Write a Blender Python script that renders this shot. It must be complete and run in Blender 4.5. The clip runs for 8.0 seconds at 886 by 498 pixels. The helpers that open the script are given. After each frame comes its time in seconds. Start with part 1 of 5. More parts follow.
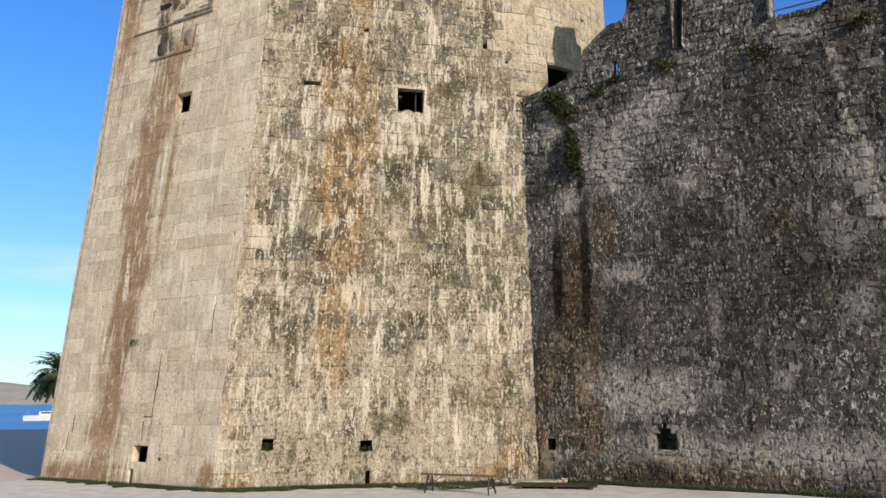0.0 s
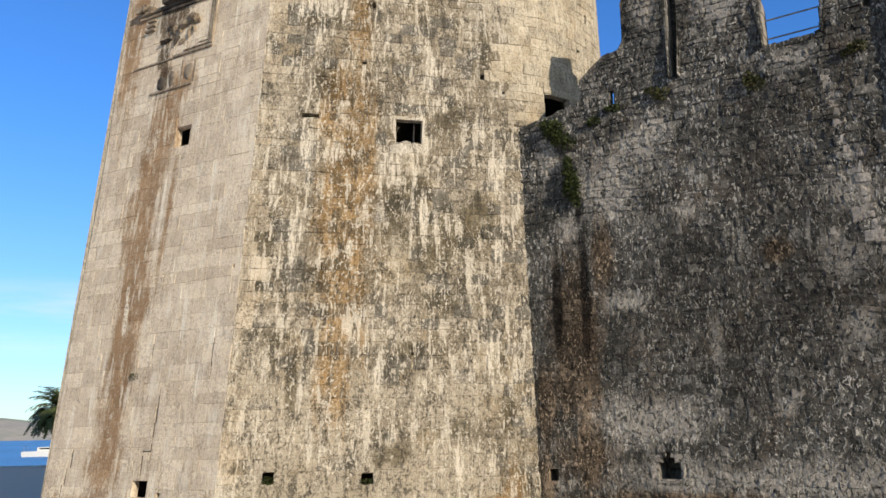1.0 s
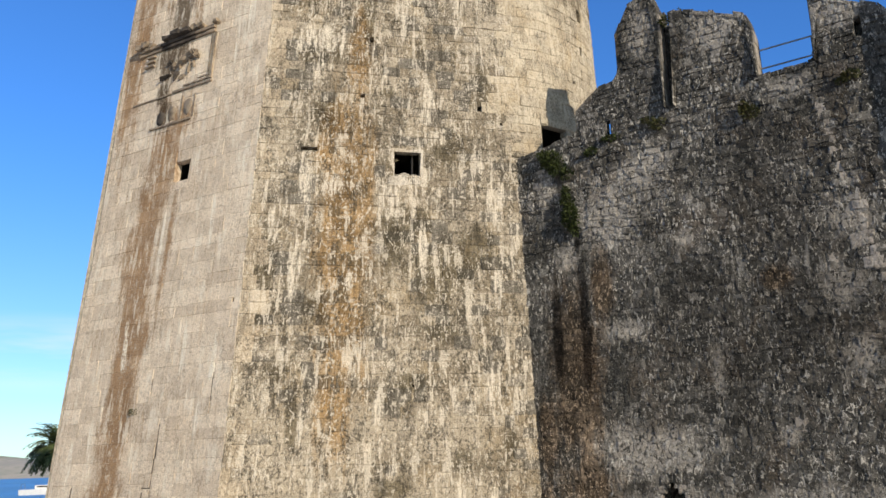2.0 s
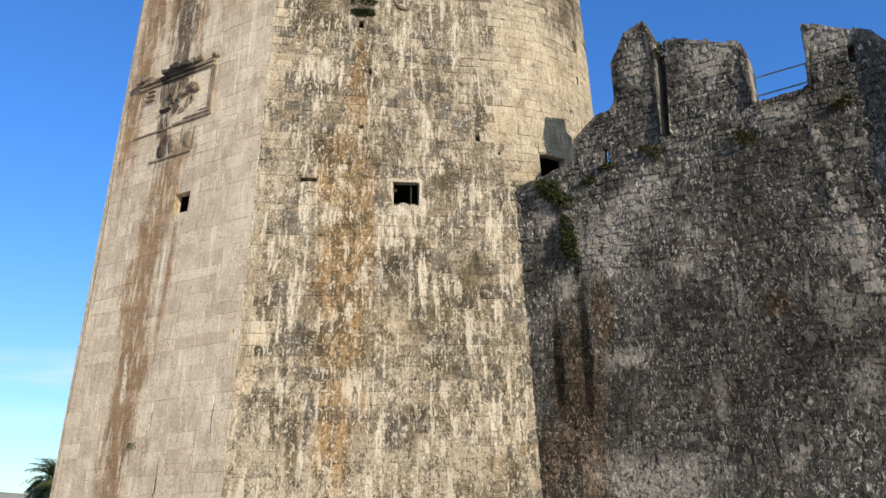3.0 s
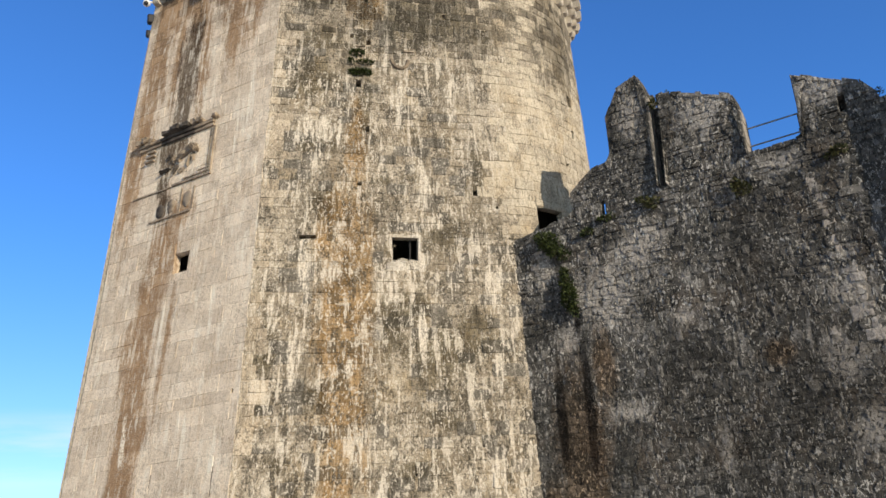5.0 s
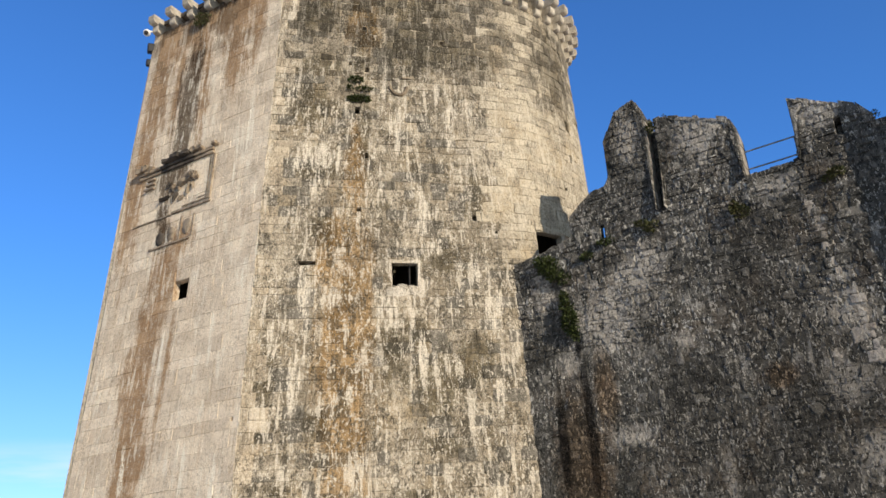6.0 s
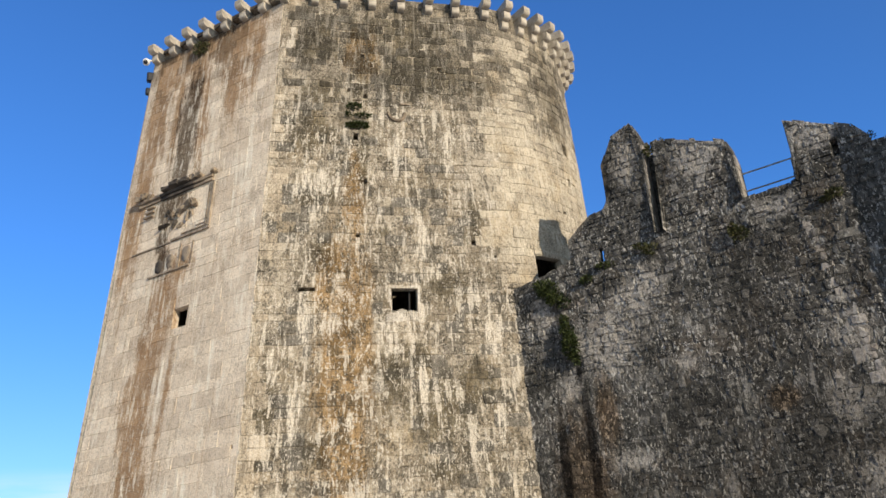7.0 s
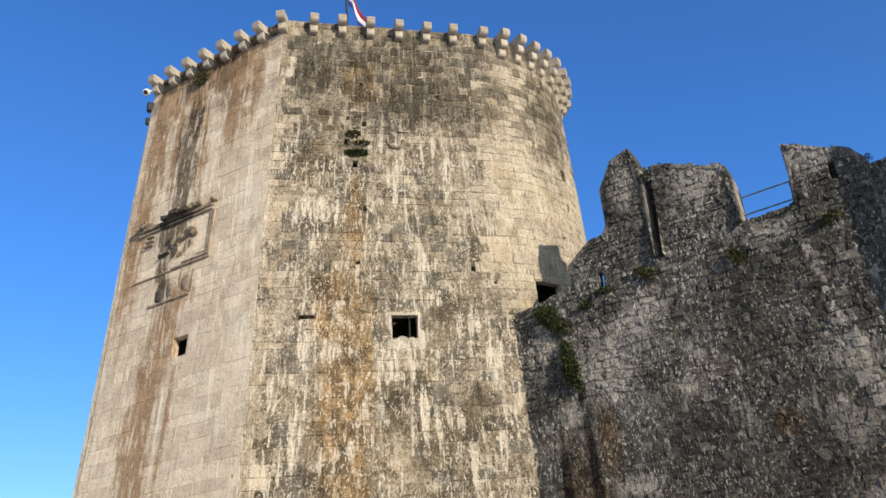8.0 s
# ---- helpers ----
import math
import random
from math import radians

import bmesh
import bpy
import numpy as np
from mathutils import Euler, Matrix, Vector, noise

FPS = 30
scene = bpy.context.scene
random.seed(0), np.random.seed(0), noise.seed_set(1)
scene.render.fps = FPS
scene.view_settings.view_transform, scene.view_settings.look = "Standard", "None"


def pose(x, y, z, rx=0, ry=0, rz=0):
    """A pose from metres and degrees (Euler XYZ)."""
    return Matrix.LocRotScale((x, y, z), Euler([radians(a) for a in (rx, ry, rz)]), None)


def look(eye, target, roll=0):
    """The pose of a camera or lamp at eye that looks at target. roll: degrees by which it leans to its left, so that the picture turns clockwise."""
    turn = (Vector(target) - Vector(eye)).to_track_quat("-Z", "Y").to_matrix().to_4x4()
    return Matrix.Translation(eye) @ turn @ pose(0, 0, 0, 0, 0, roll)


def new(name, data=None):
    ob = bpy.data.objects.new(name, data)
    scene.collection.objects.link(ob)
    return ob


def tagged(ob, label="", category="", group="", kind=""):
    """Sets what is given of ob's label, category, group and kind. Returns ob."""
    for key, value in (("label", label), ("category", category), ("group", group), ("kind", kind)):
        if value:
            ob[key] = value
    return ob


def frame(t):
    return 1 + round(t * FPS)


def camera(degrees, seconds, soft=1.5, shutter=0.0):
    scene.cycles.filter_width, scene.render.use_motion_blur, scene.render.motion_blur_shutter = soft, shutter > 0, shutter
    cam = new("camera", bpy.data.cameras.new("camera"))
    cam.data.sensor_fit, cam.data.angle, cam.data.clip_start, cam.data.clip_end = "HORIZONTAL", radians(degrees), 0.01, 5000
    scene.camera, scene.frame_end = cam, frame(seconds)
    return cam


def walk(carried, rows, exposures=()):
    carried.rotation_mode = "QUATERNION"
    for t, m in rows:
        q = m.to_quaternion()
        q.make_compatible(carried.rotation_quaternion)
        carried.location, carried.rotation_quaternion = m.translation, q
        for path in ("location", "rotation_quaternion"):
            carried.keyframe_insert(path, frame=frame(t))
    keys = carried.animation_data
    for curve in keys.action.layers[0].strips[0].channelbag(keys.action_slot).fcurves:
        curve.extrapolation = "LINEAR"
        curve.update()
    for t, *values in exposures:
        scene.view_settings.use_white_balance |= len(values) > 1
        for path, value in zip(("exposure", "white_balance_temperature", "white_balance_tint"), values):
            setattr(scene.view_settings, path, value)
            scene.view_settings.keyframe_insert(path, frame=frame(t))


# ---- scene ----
# ---------------------------------------------------------------- camera: it stands still and tilts up
EYE = 2.4
cam = camera(56.3, 8.0, soft=1.55)
TURNS = [
    (0.0, 100.28, 0.49, 0.09),
    (0.5, 101.38, 0.83, 0.14),
    (1.0, 102.35, 1.12, 0.18),
    (1.5, 103.45, 1.45, 0.23),
    (3.0, 106.54, 2.32, 0.41),
    (3.5, 107.58, 2.60, 0.49),
    (4.0, 108.49, 2.83, 0.55),
    (4.5, 109.43, 3.10, 0.63),
    (6.0, 112.09, 3.79, 0.85),
    (6.5, 112.97, 4.06, 0.94),
    (7.0, 113.82, 4.33, 1.03),
    (7.5, 114.75, 4.58, 1.14),
    (8.0, 115.66, 4.82, 1.24),
]
walk(cam, [(t, pose(0, 0, EYE, rx, ry, rz)) for t, rx, ry, rz in TURNS], [(0, -0.05), (4.5, 0.0), (6.5, 0.0), (8.0, 0.05)])

# ---------------------------------------------------------------- sky and sun
SUN_WAY = Vector((0.57, -0.742, 0.355)).normalized()      # from the place towards the sun
sun = new("sun", bpy.data.lights.new("sun", "SUN"))
sun.data.energy, sun.data.angle, sun.data.color = 4.9, radians(0.55), (1.0, 0.86, 0.67)
sun.matrix_world = look(SUN_WAY * 60, (0, 0, 0))

world = bpy.data.worlds.new("world")
scene.world = world
world.use_nodes = True
wt = world.node_tree
wt.nodes.clear()
sky = wt.nodes.new("ShaderNodeTexSky")
sky.sky_type, sky.sun_disc = "NISHITA", False
sky.sun_elevation = math.asin(SUN_WAY.z)
sky.sun_rotation = math.atan2(SUN_WAY.x, SUN_WAY.y)
sky.air_density, sky.dust_density, sky.ozone_density = 1.0, 0.3, 2.0
bg = wt.nodes.new("ShaderNodeBackground")
bg.inputs["Strength"].default_value = 0.13
wout = wt.nodes.new("ShaderNodeOutputWorld")
wt.links.new(bg.outputs[0], wout.inputs[0])

# a thin bank of cloud low over the sea
wgeo = wt.nodes.new("ShaderNodeTexCoord")
wsep = wt.nodes.new("ShaderNodeSeparateXYZ")
wt.links.new(wgeo.outputs["Generated"], wsep.inputs[0])
wmap = wt.nodes.new("ShaderNodeMapping")
wmap.inputs["Scale"].default_value = (3.0, 3.0, 22.0)
wt.links.new(wgeo.outputs["Generated"], wmap.inputs[0])
wnoise = wt.nodes.new("ShaderNodeTexNoise")
wnoise.inputs["Scale"].default_value, wnoise.inputs["Detail"].default_value = 1.4, 5.0
wt.links.new(wmap.outputs[0], wnoise.inputs["Vector"])
wband = wt.nodes.new("ShaderNodeValToRGB")
for _ in range(2):
    wband.color_ramp.elements.new(0.5)
for e, (p, v) in zip(wband.color_ramp.elements, ((0.08, 0.0), (0.128, 1.0), (0.142, 1.0), (0.175, 0.0))):
    e.position, e.color = p, (v, v, v, 1)
wt.links.new(wsep.outputs[2], wband.inputs[0])
wr = wt.nodes.new("ShaderNodeMapRange")
wr.inputs[1].default_value, wr.inputs[2].default_value, wr.inputs[4].default_value = 0.40, 0.72, 0.75
wt.links.new(wnoise.outputs[0], wr.inputs[0])
wmul = wt.nodes.new("ShaderNodeMath")
wmul.operation = "MULTIPLY"
wt.links.new(wband.outputs[0], wmul.inputs[0])
wt.links.new(wr.outputs[0], wmul.inputs[1])
wmix = wt.nodes.new("ShaderNodeMix")
wmix.data_type = "RGBA"
wt.links.new(wmul.outputs[0], wmix.inputs[0])
wtint = wt.nodes.new("ShaderNodeMix")
wtint.data_type, wtint.blend_type = "RGBA", "MULTIPLY"
wtint.inputs[0].default_value = 1.0
wdot = wt.nodes.new("ShaderNodeVectorMath")
wdot.operation = "DOT_PRODUCT"
wt.links.new(wgeo.outputs["Generated"], wdot.inputs[0])
wdot.inputs[1].default_value = SUN_WAY
whaze = wt.nodes.new("ShaderNodeMapRange")
whaze.interpolation_type = "SMOOTHSTEP"
whaze.inputs[1].default_value, whaze.inputs[2].default_value = -0.15, 0.55
wt.links.new(wdot.outputs["Value"], whaze.inputs[0])
wside = wt.nodes.new("ShaderNodeMix")
wside.data_type = "RGBA"
wt.links.new(whaze.outputs[0], wside.inputs[0])
wside.inputs[6].default_value, wside.inputs[7].default_value = (0.47, 1.0, 1.72, 1), (0.84, 0.80, 0.72, 1)
wlow = wt.nodes.new("ShaderNodeMapRange")
wlow.interpolation_type = "SMOOTHSTEP"
wlow.inputs[1].default_value, wlow.inputs[2].default_value, wlow.inputs[3].default_value, wlow.inputs[4].default_value = 0.0, 0.42, 0.85, 0.0
wt.links.new(wsep.outputs[2], wlow.inputs[0])
wpale = wt.nodes.new("ShaderNodeMix")
wpale.data_type = "RGBA"
wt.links.new(wlow.outputs[0], wpale.inputs[0])
wt.links.new(wside.outputs[2], wpale.inputs[6])
wpale.inputs[7].default_value = (0.82, 1.0, 1.22, 1)
wt.links.new(wpale.outputs[2], wtint.inputs[7])
wt.links.new(sky.outputs[0], wtint.inputs[6])
wt.links.new(wtint.outputs[2], wmix.inputs[6])
wmix.inputs[7].default_value = (7.5, 7.6, 7.8, 1)
wt.links.new(wmix.outputs[2], bg.inputs[0])


# ---------------------------------------------------------------- materials
class Nodes:
    """A short way to write node trees."""

    def __init__(self, name):
        self.mat = bpy.data.materials.new(name)
        self.mat.use_nodes = True
        self.t = self.mat.node_tree
        self.p = self.t.nodes["Principled BSDF"]

    def put(self, socket, v):
        if isinstance(v, bpy.types.NodeSocket):
            self.t.links.new(v, socket)
        elif isinstance(v, tuple) and len(v) == 3 and socket.type == "RGBA":
            socket.default_value = (*v, 1)
        else:
            socket.default_value = v

    def math(self, op, a, b=0.0, clamp=False):
        n = self.t.nodes.new("ShaderNodeMath")
        n.operation, n.use_clamp = op, clamp
        self.put(n.inputs[0], a)
        self.put(n.inputs[1], b)
        return n.outputs[0]

    def vec(self, op, a, b=None):
        n = self.t.nodes.new("ShaderNodeVectorMath")
        n.operation = op
        self.put(n.inputs[0], a)
        if b is not None:
            self.put(n.inputs[1], b)
        return n.outputs["Value" if op == "LENGTH" else 0]

    def mul(self, *a):
        out = a[0]
        for b in a[1:]:
            out = self.math("MULTIPLY", out, b)
        return out

    def step(self, v, lo, hi, top=1.0):
        n = self.t.nodes.new("ShaderNodeMapRange")
        n.interpolation_type = "SMOOTHSTEP"
        self.put(n.inputs[0], v)
        n.inputs[1].default_value, n.inputs[2].default_value, n.inputs[4].default_value = lo, hi, top
        return n.outputs[0]

    def mix(self, f, a, b, mode="MIX"):
        n = self.t.nodes.new("ShaderNodeMix")
        n.data_type, n.blend_type = "RGBA", mode
        self.put(n.inputs[0], f)
        self.put(n.inputs[6], a)
        self.put(n.inputs[7], b)
        return n.outputs[2]

    def uv(self, name):
        n = self.t.nodes.new("ShaderNodeUVMap")
        n.uv_map = name
        return n.outputs[0]

    def xyz(self, v):
        n = self.t.nodes.new("ShaderNodeSeparateXYZ")
        self.put(n.inputs[0], v)
        return n.outputs[0], n.outputs[1], n.outputs[2]

    def place(self):
        return self.t.nodes.new("ShaderNodeTexCoord").outputs["Object"]

    def noise(self, v, scale=(1, 1, 1), shift=(0, 0, 0), detail=4.0, rough=0.55, warp=0.0):
        m = self.t.nodes.new("ShaderNodeMapping")
        self.put(m.inputs[0], v)
        m.inputs["Scale"].default_value, m.inputs["Location"].default_value = scale, shift
        n = self.t.nodes.new("ShaderNodeTexNoise")
        self.put(n.inputs["Vector"], m.outputs[0])
        n.inputs["Scale"].default_value, n.inputs["Detail"].default_value = 1.0, detail
        n.inputs["Roughness"].default_value, n.inputs["Distortion"].default_value = rough, warp
        return n.outputs[0]

    def cells(self, v, scale, shift=(0, 0, 0)):
        m = self.t.nodes.new("ShaderNodeMapping")
        self.put(m.inputs[0], v)
        m.inputs["Scale"].default_value, m.inputs["Location"].default_value = scale, shift
        n = self.t.nodes.new("ShaderNodeTexVoronoi")
        self.put(n.inputs["Vector"], m.outputs[0])
        n.inputs["Scale"].default_value = 1.0
        return n.outputs["Distance"], n.outputs["Color"]

    def random(self):
        return self.t.nodes.new("ShaderNodeObjectInfo").outputs["Random"]

    def island(self):
        return self.t.nodes.new("ShaderNodeNewGeometry").outputs["Random Per Island"]

    def bump(self, h, strength, distance):
        n = self.t.nodes.new("ShaderNodeBump")
        self.put(n.inputs["Height"], h)
        n.inputs["Strength"].default_value, n.inputs["Distance"].default_value = strength, distance
        self.t.links.new(n.outputs[0], self.p.inputs["Normal"])

    def done(self, colour, rough=0.9, metal=0.0, spec=0.3):
        self.put(self.p.inputs["Base Color"], colour)
        self.put(self.p.inputs["Roughness"], rough)
        self.p.inputs["Metallic"].default_value = metal
        self.p.inputs["Specular IOR Level"].default_value = spec
        return self.mat


def patches(n, face, spots):
    """How far a place lies inside the nearest of some soft oval stains: 1 in the middle, 0 at the rim, less outside."""
    near = None
    for u0, z0, w, h in spots:
        d = n.vec("LENGTH", n.vec("MULTIPLY", n.vec("SUBTRACT", face, (u0, z0, 0.0)), (1 / w, 1 / h, 0.0)))
        near = d if near is None else n.math("MINIMUM", near, d)
    return n.math("SUBTRACT", 1.0, near)


def stone_material(name, light, dark, grey, soot, drips, lichen, rusts=(), soots=(), pales=(), grain=1.0, top_soot=0.0, chalk=(0.66, 0.61, 0.52), contrast=1.0, murk=(0.085, 0.078, 0.066), ochre=(0.42, 0.32, 0.19), rust=(0.74, 0.54, 0.34), soot_colour=(0.42, 0.41, 0.39), plains=(), plain_gain=1.0, lines=0.0, busy=0.0, top_from=17.0):
    """Old stone under lichen, soot, rust and lime. grey: share of dark stones; soot and drips: dark and white run-off; lichen: blotches."""
    n = Nodes(name)
    face, stone = n.uv("face"), n.uv("stone")
    u, z, _ = n.xyz(face)
    r1, r2, _ = n.xyz(stone)
    at = n.place()
    wide = n.noise(face, (0.22, 0.16, 1), (3, 7, 0), 5)
    mid = n.noise(face, (1.5, 1.1, 1), (1, 2, 3), 8, 0.76)
    rag = n.noise(face, (15, 11, 1), (5, 1, 3), 3, 0.75)
    fleck = n.noise(face, (6.8, 4.8, 1), (21, 6, 0), 5, 0.68, 1.3)
    speck = n.noise(at, (42, 42, 30), (2, 1, 3), 2, 0.7)
    wob = n.noise(face, (0.6, 0.35, 1), (9, 4, 0), 4)
    ragged = n.math("SUBTRACT", rag, 0.5)

    def torn(v, k=0.45):
        return n.math("ADD", v, n.math("MULTIPLY", ragged, k))

    # stone by stone
    col = n.mix(n.step(n.math("ADD", n.math("MULTIPLY", r1, 0.75), n.math("MULTIPLY", mid, 0.5)), 0.30, 0.92), light, dark)
    col = n.mix(n.step(torn(n.noise(face, (0.8, 0.6, 1), (13, 2, 0), 6, 0.7), 0.3), 0.48, 0.64, 0.5), col, ochre)
    col = n.mix(n.mul(n.step(torn(r2, 0.25), 0.72, 0.84, 0.8), grey), col, (0.16, 0.153, 0.138))
    col = n.mix(n.step(torn(mid), 0.48, 0.62, 0.55 * contrast), col, tuple(c * 0.5 for c in dark))
    # grey lichen and soot in blotches
    blot = n.noise(face, (0.55, 0.38, 1), (17, 3, 0), 8, 0.74, 0.4)
    f = n.mul(n.step(torn(blot, 0.6), 0.47, 0.60), lichen)
    col = n.mix(f, col, murk)
    if top_soot:
        f = n.mul(n.step(n.math("ADD", z, n.math("MULTIPLY", n.math("SUBTRACT", blot, 0.5), 9.0)), top_from, top_from + 4.5), top_soot)
        col = n.mix(n.mul(f, n.step(torn(mid), 0.30, 0.50), n.math("ADD", 0.3, n.step(torn(r1, 0.3), 0.35, 0.6, 0.7))), col, (0.10, 0.088, 0.070))
    if plains:
        e = torn(n.math("ADD", patches(n, face, plains), n.math("ADD", n.math("MULTIPLY", n.math("SUBTRACT", blot, 0.5), 2.6), n.math("MULTIPLY", n.math("SUBTRACT", mid, 0.5), 1.8))), 0.8)
        col = n.mix(n.step(e, 0.0, 0.55, 0.82), col, tuple(min(0.6, c * plain_gain) for c in light))
    # run-off: rust, then dark water marks, then white lime
    long = n.noise(face, (3.0, 0.38, 1), (7, 13, 0), 8, 0.72)
    wave = n.math("ADD", n.math("MULTIPLY", n.math("SUBTRACT", long, 0.5), 2.4), n.math("MULTIPLY", n.math("SUBTRACT", mid, 0.5), 1.2))
    if rusts:
        e = torn(n.math("ADD", patches(n, face, rusts), wave), 0.9)
        col = n.mix(n.step(e, -0.15, 0.55, 0.95), col, rust, "MULTIPLY")
    if soots:
        e = torn(n.math("ADD", patches(n, face, soots), wave), 1.0)
        col = n.mix(n.step(e, -0.05, 0.50, 0.95), col, soot_colour, "MULTIPLY")
    run = n.noise(face, (2.6, 0.80, 1), (2, 9, 0), 8, 0.74)
    f = n.mul(n.step(torn(run, 0.5), 0.51, 0.59), n.step(torn(wide, 0.3), 0.36, 0.53), soot)
    col = n.mix(f, col, tuple(c * 0.85 for c in murk))
    # small dark flecks
    col = n.mix(n.step(torn(fleck, 0.35), 0.53 - busy, 0.62 - busy, 0.75 * contrast), col, tuple(c * 0.75 for c in murk))
    few = n.math("SUBTRACT", 1.0, n.step(torn(z, 2.0), top_from + 1.5, top_from + 4.0, 0.75 if top_soot > 0.5 else 0.0))
    lime = n.noise(face, (4.6, 0.62, 1), (31, 4, 0), 7, 0.66)
    where = n.noise(face, (0.7, 0.5, 1), (11, 23, 0), 6, 0.65)
    f = n.mul(n.step(torn(lime, 0.16), 0.545, 0.572), n.step(torn(where, 0.4), 0.42, 0.53), drips, few)
    col = n.mix(f, col, chalk)
    if pales:
        thin = n.noise(face, (9.0, 1.3, 1), (5, 2, 0), 6, 0.7)
        e = torn(n.math("ADD", patches(n, face, pales), n.math("MULTIPLY", n.math("SUBTRACT", lime, 0.5), 2.6)), 1.0)
        col = n.mix(n.mul(n.step(e, 0.05, 0.50, 0.92), n.step(torn(thin, 0.5), 0.40, 0.56)), col, chalk)
    if lines:
        dark_line, pale_line = n.noise(face, (11.0, 0.40, 1), (4, 17, 0), 6, 0.65), n.noise(face, (12.0, 0.5, 1), (14, 7, 0), 6, 0.65)
        col = n.mix(n.step(torn(dark_line, 0.25), 0.56, 0.64, lines), col, (0.60, 0.47, 0.34), "MULTIPLY")
        col = n.mix(n.step(torn(pale_line, 0.25), 0.58, 0.65, lines), col, chalk)
    white = n.noise(face, (7.5, 4.6, 1), (3, 41, 0), 5, 0.68, 1.2)
    col = n.mix(n.mul(n.step(torn(white, 0.35), 0.555 - busy, 0.625 - busy), n.step(torn(where, 0.3), 0.34, 0.52), 0.85 * contrast, few), col, chalk)
    col = n.mix(n.step(speck, 0.58, 0.72, 0.6 * contrast), col, tuple(c * 0.5 for c in murk))
    h = n.math("ADD", n.math("MULTIPLY", mid, 0.9), n.math("ADD", n.math("MULTIPLY", rag, 0.55), n.math("MULTIPLY", n.math("SUBTRACT", white, fleck), 0.55)))
    h = n.math("SUBTRACT", h, n.mul(n.step(speck, 0.55, 0.75), 0.15))
    n.bump(h, 1.0, 0.05 * grain)
    return n.done(col, 0.93, 0, 0.12)


def plain_material(name, a, b, scale=6.0, rough=0.8, metal=0.0, bump=0.3, spec=0.3, depth=0.01):
    n = Nodes(name)
    at = n.place()
    big, small = n.noise(at, (scale,) * 3, (1, 2, 3), 5), n.noise(at, (scale * 9,) * 3, (4, 2, 1), 4, 0.65)
    col = n.mix(n.step(big, 0.3, 0.7), a, b)
    col = n.mix(n.step(small, 0.5, 0.75, 0.35), col, tuple(c * 0.55 for c in b))
    n.bump(n.math("ADD", big, n.math("MULTIPLY", small, 0.5)), bump, depth)
    return n.done(col, rough, metal, spec)


# stains with a place of their own on the faces: u, z, half-width, half-height
FRONT_LIME = ((1.67, 11.08, 0.33, 1.32), (2.62, 10.94, 0.42, 0.57), (5.71, 8.99, 0.16, 1.11), (8.30, 7.76, 0.20, 0.83), (8.36, 10.42, 0.46, 0.97), (5.43, 11.36, 0.84, 0.48), (3.35, 7.84, 0.15, 0.63), (1.56, 7.98, 0.24, 1.05), (4.56, 10.45, 0.48, 0.76), (6.91, 1.45, 0.19, 0.55), (4.31, 3.92, 0.20, 0.66), (0.70, 9.56, 0.18, 0.72), (7.95, 4.39, 0.37, 0.85), (1.90, 16.15, 1.07, 0.67), (5.00, 17.65, 0.33, 0.96), (5.85, 14.03, 0.31, 1.29), (6.21, 12.76, 0.38, 0.31), (7.07, 17.24, 0.33, 0.96))
FRONT_MURK = ((6.3, 8.2, 1.6, 1.5), (4.6, 9.2, 0.7, 1.4), (0.63, 8.48, 0.44, 1.24), (0.63, 6.75, 0.43, 0.42), (2.16, 6.94, 0.56, 0.60), (6.44, 12.31, 1.04, 0.80), (7.50, 8.86, 1.18, 1.04), (5.55, 9.74, 0.73, 0.75), (5.43, 4.74, 0.89, 0.30), (1.83, 3.63, 0.22, 0.96), (1.29, 5.09, 0.49, 0.41), (4.80, 1.70, 0.67, 0.44), (7.01, 2.41, 0.44, 0.57), (8.44, 2.87, 0.25, 0.66), (6.32, 6.29, 0.83, 0.44))
FRONT_MURK_TOP = ((1.6, 18.2, 1.1, 1.2), (2.2, 13.4, 0.7, 0.8), (1.82, 15.48, 0.94, 0.43), (4.37, 14.22, 0.42, 0.25), (8.02, 14.94, 0.63, 0.79), (8.15, 14.05, 0.88, 0.39), (3.62, 17.36, 0.31, 1.42), (1.72, 19.85, 1.16, 0.71), (6.10, 21.02, 2.79, 1.62), (1.61, 22.08, 1.23, 1.22), (5.15, 22.89, 3.15, 1.14), (8.64, 20.63, 0.81, 0.82), (3.37, 20.33, 0.67, 1.04))
FRONT_RUST = ((3.2, 9.5, 1.15, 6.0), (3.0, 4.4, 0.7, 2.2), (8.6, 0.9, 0.45, 1.0), (8.3, 0.3, 0.8, 0.3), (0.4, 0.3, 0.8, 0.4), (3.26, 11.54, 0.81, 1.73), (3.29, 9.10, 0.65, 1.28), (2.87, 6.95, 0.36, 1.04), (3.60, 6.53, 0.53, 0.60), (2.84, 12.96, 0.90, 1.22), (3.60, 21.67, 1.00, 1.36), (3.30, 15.74, 0.51, 2.02), (2.35, 12.07, 0.58, 0.77))
FRONT_PLAIN = ((2.2, 2.6, 2.6, 2.0), (6.0, 1.2, 3.0, 1.1), (2.5, 0.6, 3.4, 0.9), (6.6, 3.4, 1.4, 1.2), (4.2, 5.2, 1.6, 0.5), (0.90, 5.75, 1.23, 0.30), (3.82, 5.59, 1.05, 0.17), (3.93, 2.80, 0.58, 0.64), (4.59, 3.43, 1.03, 0.41), (0.58, 3.96, 0.66, 1.43), (0.54, 12.17, 0.80, 1.16), (8.45, 16.80, 1.42, 1.45), (3.32, 1.87, 0.97, 0.23), (0.1, 12.0, 0.22, 16.0), (9.0, 18.0, 0.4, 4.0))
